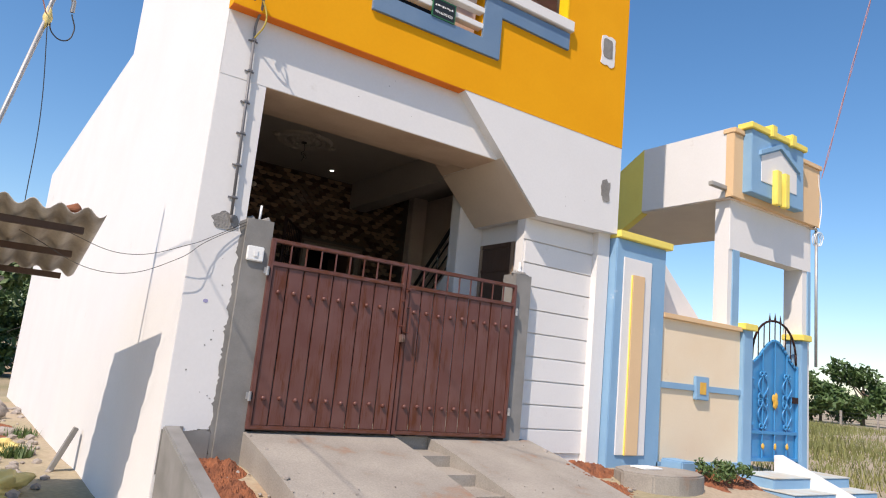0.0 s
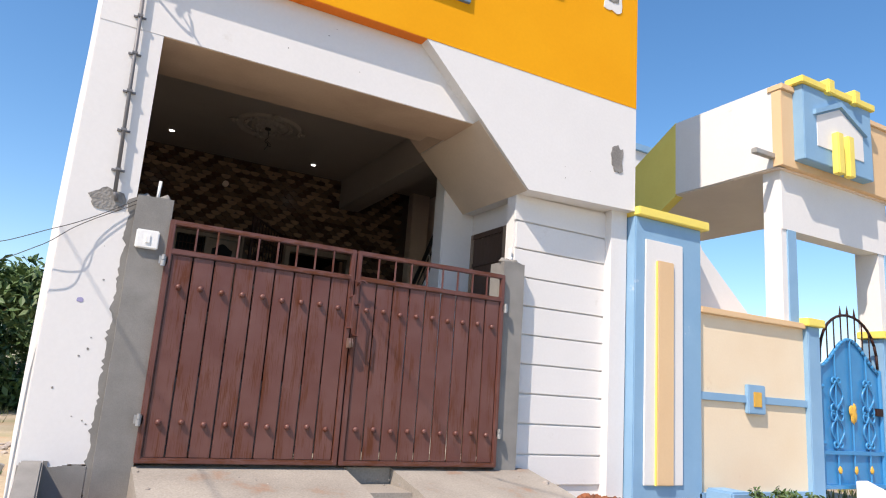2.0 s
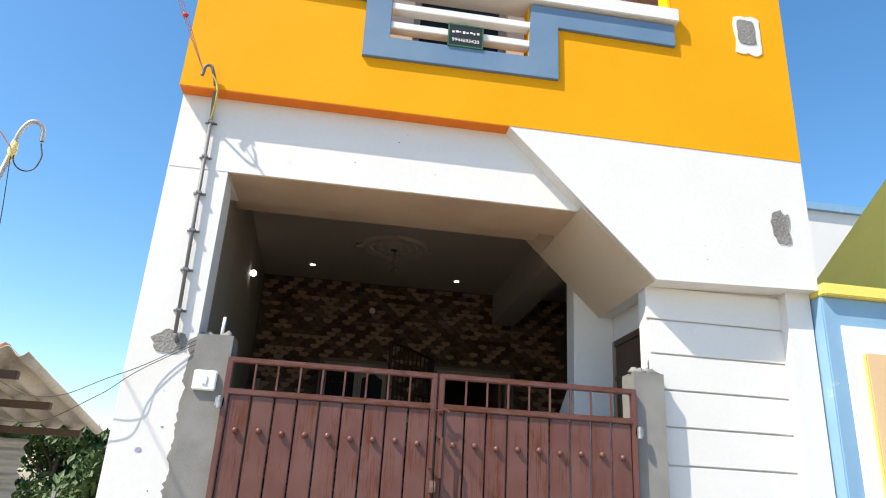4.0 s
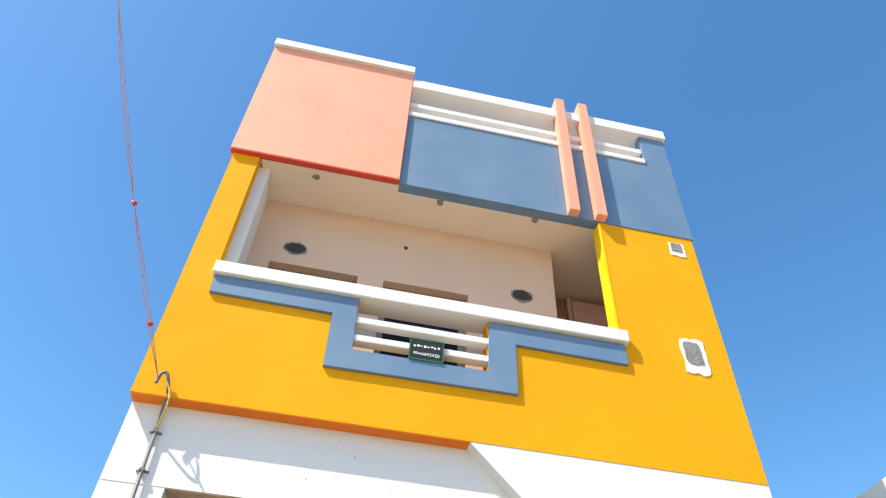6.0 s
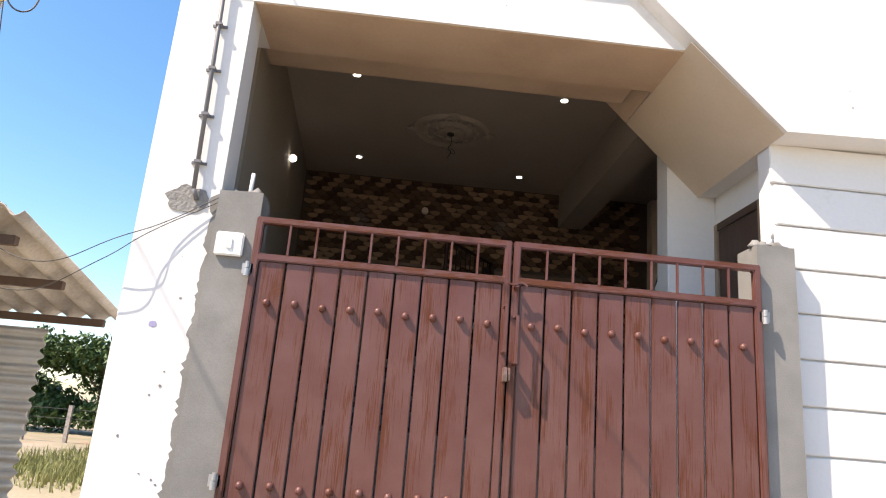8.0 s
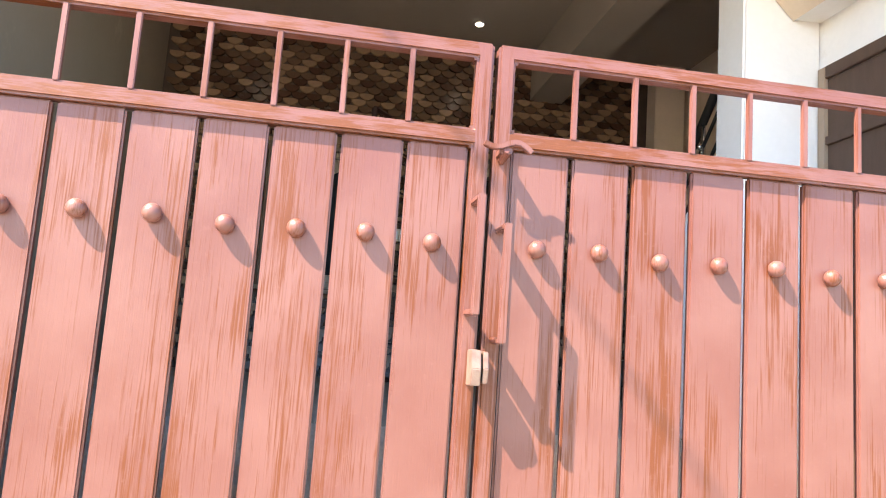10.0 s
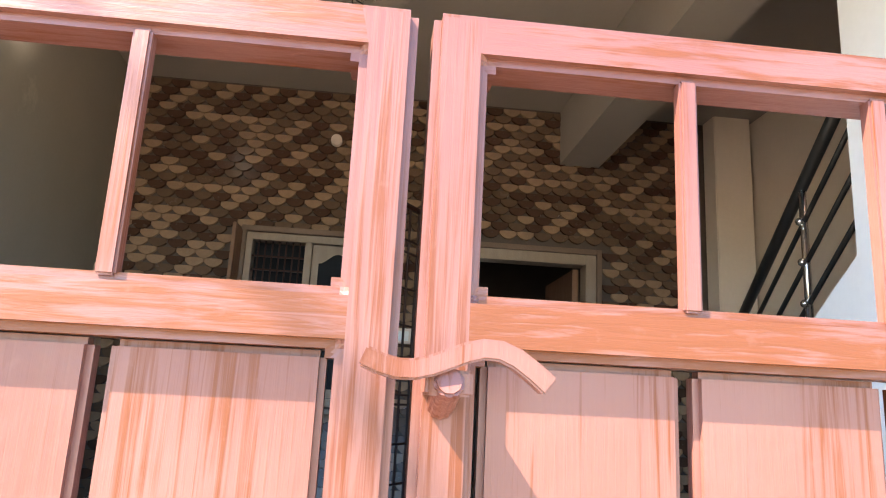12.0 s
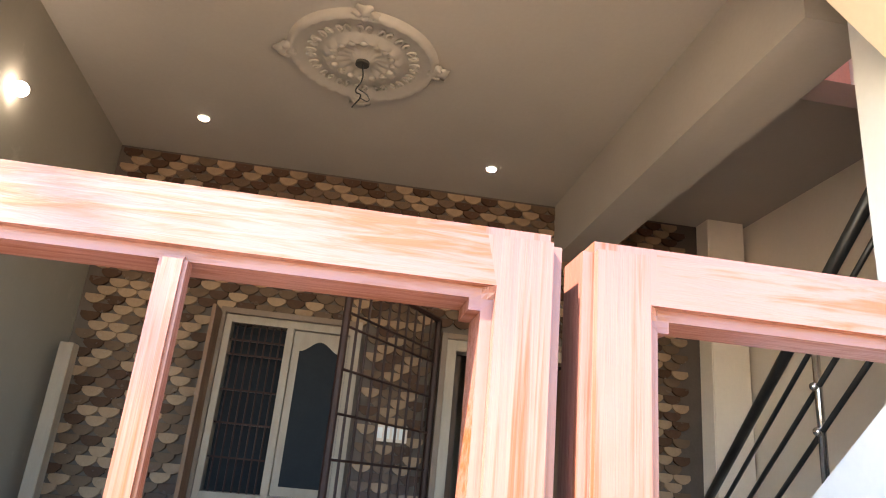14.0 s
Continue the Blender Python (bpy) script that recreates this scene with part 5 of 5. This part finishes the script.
def tree(x, y, height, spread, leaves, size, seed, label, low=0.25):
    rng = random.Random(seed)
    t = new("tree")
    tagged(t, label, "tree", "trees behind the houses")
    z0 = rise(x, y) - 0.1
    bm = bmesh.new()
    top = Vector((x + 0.2, y, z0 + height * 0.6))
    add_tube(bm, (x, y, z0), top, height * 0.035, 8, height * 0.016)
    crowns = []
    for k in range(7):
        a = k * 2.4 + seed
        e = Vector((x + spread * 0.55 * math.cos(a), y + spread * 0.55 * math.sin(a), z0 + height * (low + 0.14 + (0.75 - low) * ((k * 0.37) % 1))))
        add_tube(bm, (x, y, z0 + height * (0.2 + 0.05 * k)), e, height * 0.014, 6, height * 0.005)
        crowns.append(e)
    mesh_object("trunk", bm, M_BARK, t)
    bm = bmesh.new()
    for e in crowns + [top + Vector((0, 0, height * 0.12))]:
        leaf_cloud(bm, e, (spread * 0.55, spread * 0.55, height * 0.22), leaves // 8, size, rng)
    mesh_object("crown", bm, M_LEAF, t)


for k, (x, y, h, s, low) in enumerate(((-4.2, 34, 5.0, 3.2, 0.05), (-1.2, 37, 5.2, 3.4, 0.05), (2.0, 40, 5.0, 3.2, 0.05), (-7.5, 36, 4.6, 3.2, 0.05), (-11, 38, 5.0, 3.4, 0.05), (-15, 37, 5.0, 3.5, 0.05), (-1.3, 26, 5.2, 3.0, 0.02), (-4.0, 28.5, 5.4, 3.0, 0.02))):
    tree(x, y, h, s, 8000, 0.16, k + 1, "dense dark green bushy tree beyond the field", low)
for k in range(11):
    tree(52 + 5.5 * k, 44 - 3.0 * k + 2 * math.sin(k * 2.1), 6.0 + 1.6 * math.sin(k * 1.7), 3.6, 2600, 0.30, k + 30, "distant green roadside tree", 0.05)


def tufts(name, spots, label, mat, seed):
    rng = random.Random(seed)
    bm = bmesh.new()
    for cx, cy, rad, count, tall in spots:
        for _ in range(count):
            a, r = rng.uniform(0, 6.28), rad * rng.random() ** 0.6
            x, y = cx + r * math.cos(a), cy + r * math.sin(a)
            z = rise(x, y) - 0.02
            h, b, w = tall * rng.uniform(0.5, 1.2), rng.uniform(0, 6.28), 0.012 + tall * 0.03
            dx, dy = math.cos(b) * h * 0.4, math.sin(b) * h * 0.4
            v = [bm.verts.new(p) for p in ((x - w * math.sin(b), y + w * math.cos(b), z), (x + w * math.sin(b), y - w * math.cos(b), z), (x + dx, y + dy, z + h))]
            bm.faces.new(v)
    return tagged(mesh_object(name, bm, mat), label, "grass", kind="stuff")


tufts("field_grass", [(-3.5 + 1.7 * math.sin(k * 2.3), 17 + 0.5 * k, 2.2, 420, 0.28) for k in range(26)] + [(22 + 1.9 * k, 12 + 1.2 * k + 3 * math.sin(k * 1.9), 4.0, 420, 0.35) for k in range(22)] + [(14 + 1.3 * k, 6.5 + 0.9 * k + 2 * math.sin(k * 2.7), 2.6, 420, 0.22) for k in range(16)] + [(30 + 3 * k, 22 + 0.6 * k, 5.0, 420, 0.4) for k in range(10)], "dry yellow-green grass of the field", M_LEAFDRY, 3)
tufts("weeds", [(0.55, 10.6, 0.2, 120, 0.16), (0.7, 12.5, 0.25, 120, 0.15)], "small green weeds at the wall foot", M_LEAF, 4)


def shrub(x, y, seed):
    rng = random.Random(seed)
    o = new("weed_bush")
    tagged(o, "small leafy green weed at the wall foot", "weed", "weeds")
    z = rise(x, y)
    stems, leaves = bmesh.new(), bmesh.new()
    for k in range(9):
        a = k * 0.7 + seed
        tip = Vector((x + 0.22 * math.cos(a), y + 0.16 * math.sin(a), z + rng.uniform(0.12, 0.26)))
        add_tube(stems, (x, y, z - 0.03), tip, 0.006, 5, 0.003)
        leaf_cloud(leaves, tip - Vector((0, 0, 0.03)), (0.12, 0.10, 0.09), 60, 0.028, rng)
    mesh_object("stem", stems, M_BARK, o)
    mesh_object("leaf", leaves, M_LEAF, o)


shrub(7.95, 5.25, 2)
shrub(8.28, 5.2, 5)


def fence(posts, label):
    f = new("field_fence")
    tagged(f, label, "fence")
    for x, y in posts:
        bm = bmesh.new()
        z = rise(x, y)
        add_box(bm, x - 0.07, x + 0.07, y - 0.07, y + 0.07, z - 0.1, z + 1.35)
        mesh_object("post", bm, M_STONE, f)
    for z in (0.5, 0.85, 1.2):
        wire("strand", [(x, y, rise(x, y) + z) for x, y in posts], 0.012, M_BLACKWIRE, f)


fence([(-12 + 1.5 * k, 29 + 0.15 * k) for k in range(10)], "old stone fence posts with wire across the field")
fence([(40 + 3.2 * k, 37 - 1.4 * k) for k in range(14)], "stone fence posts with wire along the far field")
post = new("electric_pole")
tagged(post, "distant leaning electric pole with crossarm", "pole")
tube("shaft", [(60, 40, 0.4), (60, 40, 8.0)], 0.12, M_STONE, post)
tube("stay", [(56.5, 41, 0.4), (59.9, 40, 6.8)], 0.09, M_STONE, post)
tube("crossarm", [(59.2, 40.4, 7.5), (60.8, 39.6, 7.5)], 0.06, M_STONE, post)

# ---- pieces last: relief tiles of the porch back wall ----
def tile_mesh(w, h):
    bm = bmesh.new()
    n = 6
    outline = [(-w / 2, h * 0.35), (-w / 2, -h * 0.15)] + [(-w / 2 + w * k / n, -h * 0.15 - h * 0.62 * abs(math.sin(math.pi * k / n)) ** 0.75) for k in range(1, n)] + [(w / 2, -h * 0.15), (w / 2, h * 0.35)]
    back, front = [bm.verts.new((x, 0, z)) for x, z in outline], []
    for x, z in outline:
        lift = 0.010 + 0.016 * max(0, (h * 0.35 - z) / (1.1 * h))
        front.append(bm.verts.new((x * 0.95, -lift, z * 0.96)))
    bm.faces.new(front)
    k = len(outline)
    for i in range(k):
        bm.faces.new((back[i], back[(i + 1) % k], front[(i + 1) % k], front[i]))
    bmesh.ops.recalc_face_normals(bm, faces=bm.faces)
    me = bpy.data.meshes.new("tile")
    bm.to_mesh(me)
    bm.free()
    return me


TW, TH = 0.135, 0.062
TILES = []
for m in (M_TILE_B, M_TILE_L, M_TILE_M):
    me = tile_mesh(TW, TH)
    me.materials.append(m)
    TILES.append(me)
back_wall = bpy.data.objects["porch_back_wall"]
rng = random.Random(12)
made = 0
rest = {0: [], 1: [], 2: []}
j = 0
z = 4.66
while z > 1.6:
    i, x = 0, 1.60 + (TW / 2 if j % 2 else 0)
    while x < 5.86:
        inside = (2.40 < x < 3.51 and 2.25 < z < 3.60) or (3.96 < x < 5.21 and z < 3.61)
        if not inside:
            run = round((x - 1.60 + j * TW / 2) / TW)
            q = rng.random()
            light = (run % 2 == 1) != (rng.random() < 0.2)
            k = (1 if q < 0.72 else 2) if light else (0 if q < 0.6 else 2)
            if made < 300 and 2.2 < x < 5.86 and z > 2.3:
                t = new("tile", TILES[k])
                t.location = (x, 10.468, z)
                t.parent = back_wall
                made += 1
            else:
                rest[k].append((x, 10.468, z))
        x += TW
        i += 1
    z -= TH
    j += 1
for k, spots in rest.items():
    src = TILES[k]
    verts, faces = [], []
    for p in spots:
        base = len(verts)
        verts += [(v.co.x + p[0], v.co.y + p[1], v.co.z + p[2]) for v in src.vertices]
        faces += [[base + q for q in f.vertices] for f in src.polygons]
    me = bpy.data.meshes.new("tiles")
    me.from_pydata(verts, [], faces)
    me.materials.append(src.materials[0])
    o = new("tiles", me)
    o.parent = back_wall
    tagged(o, kind="stuff")
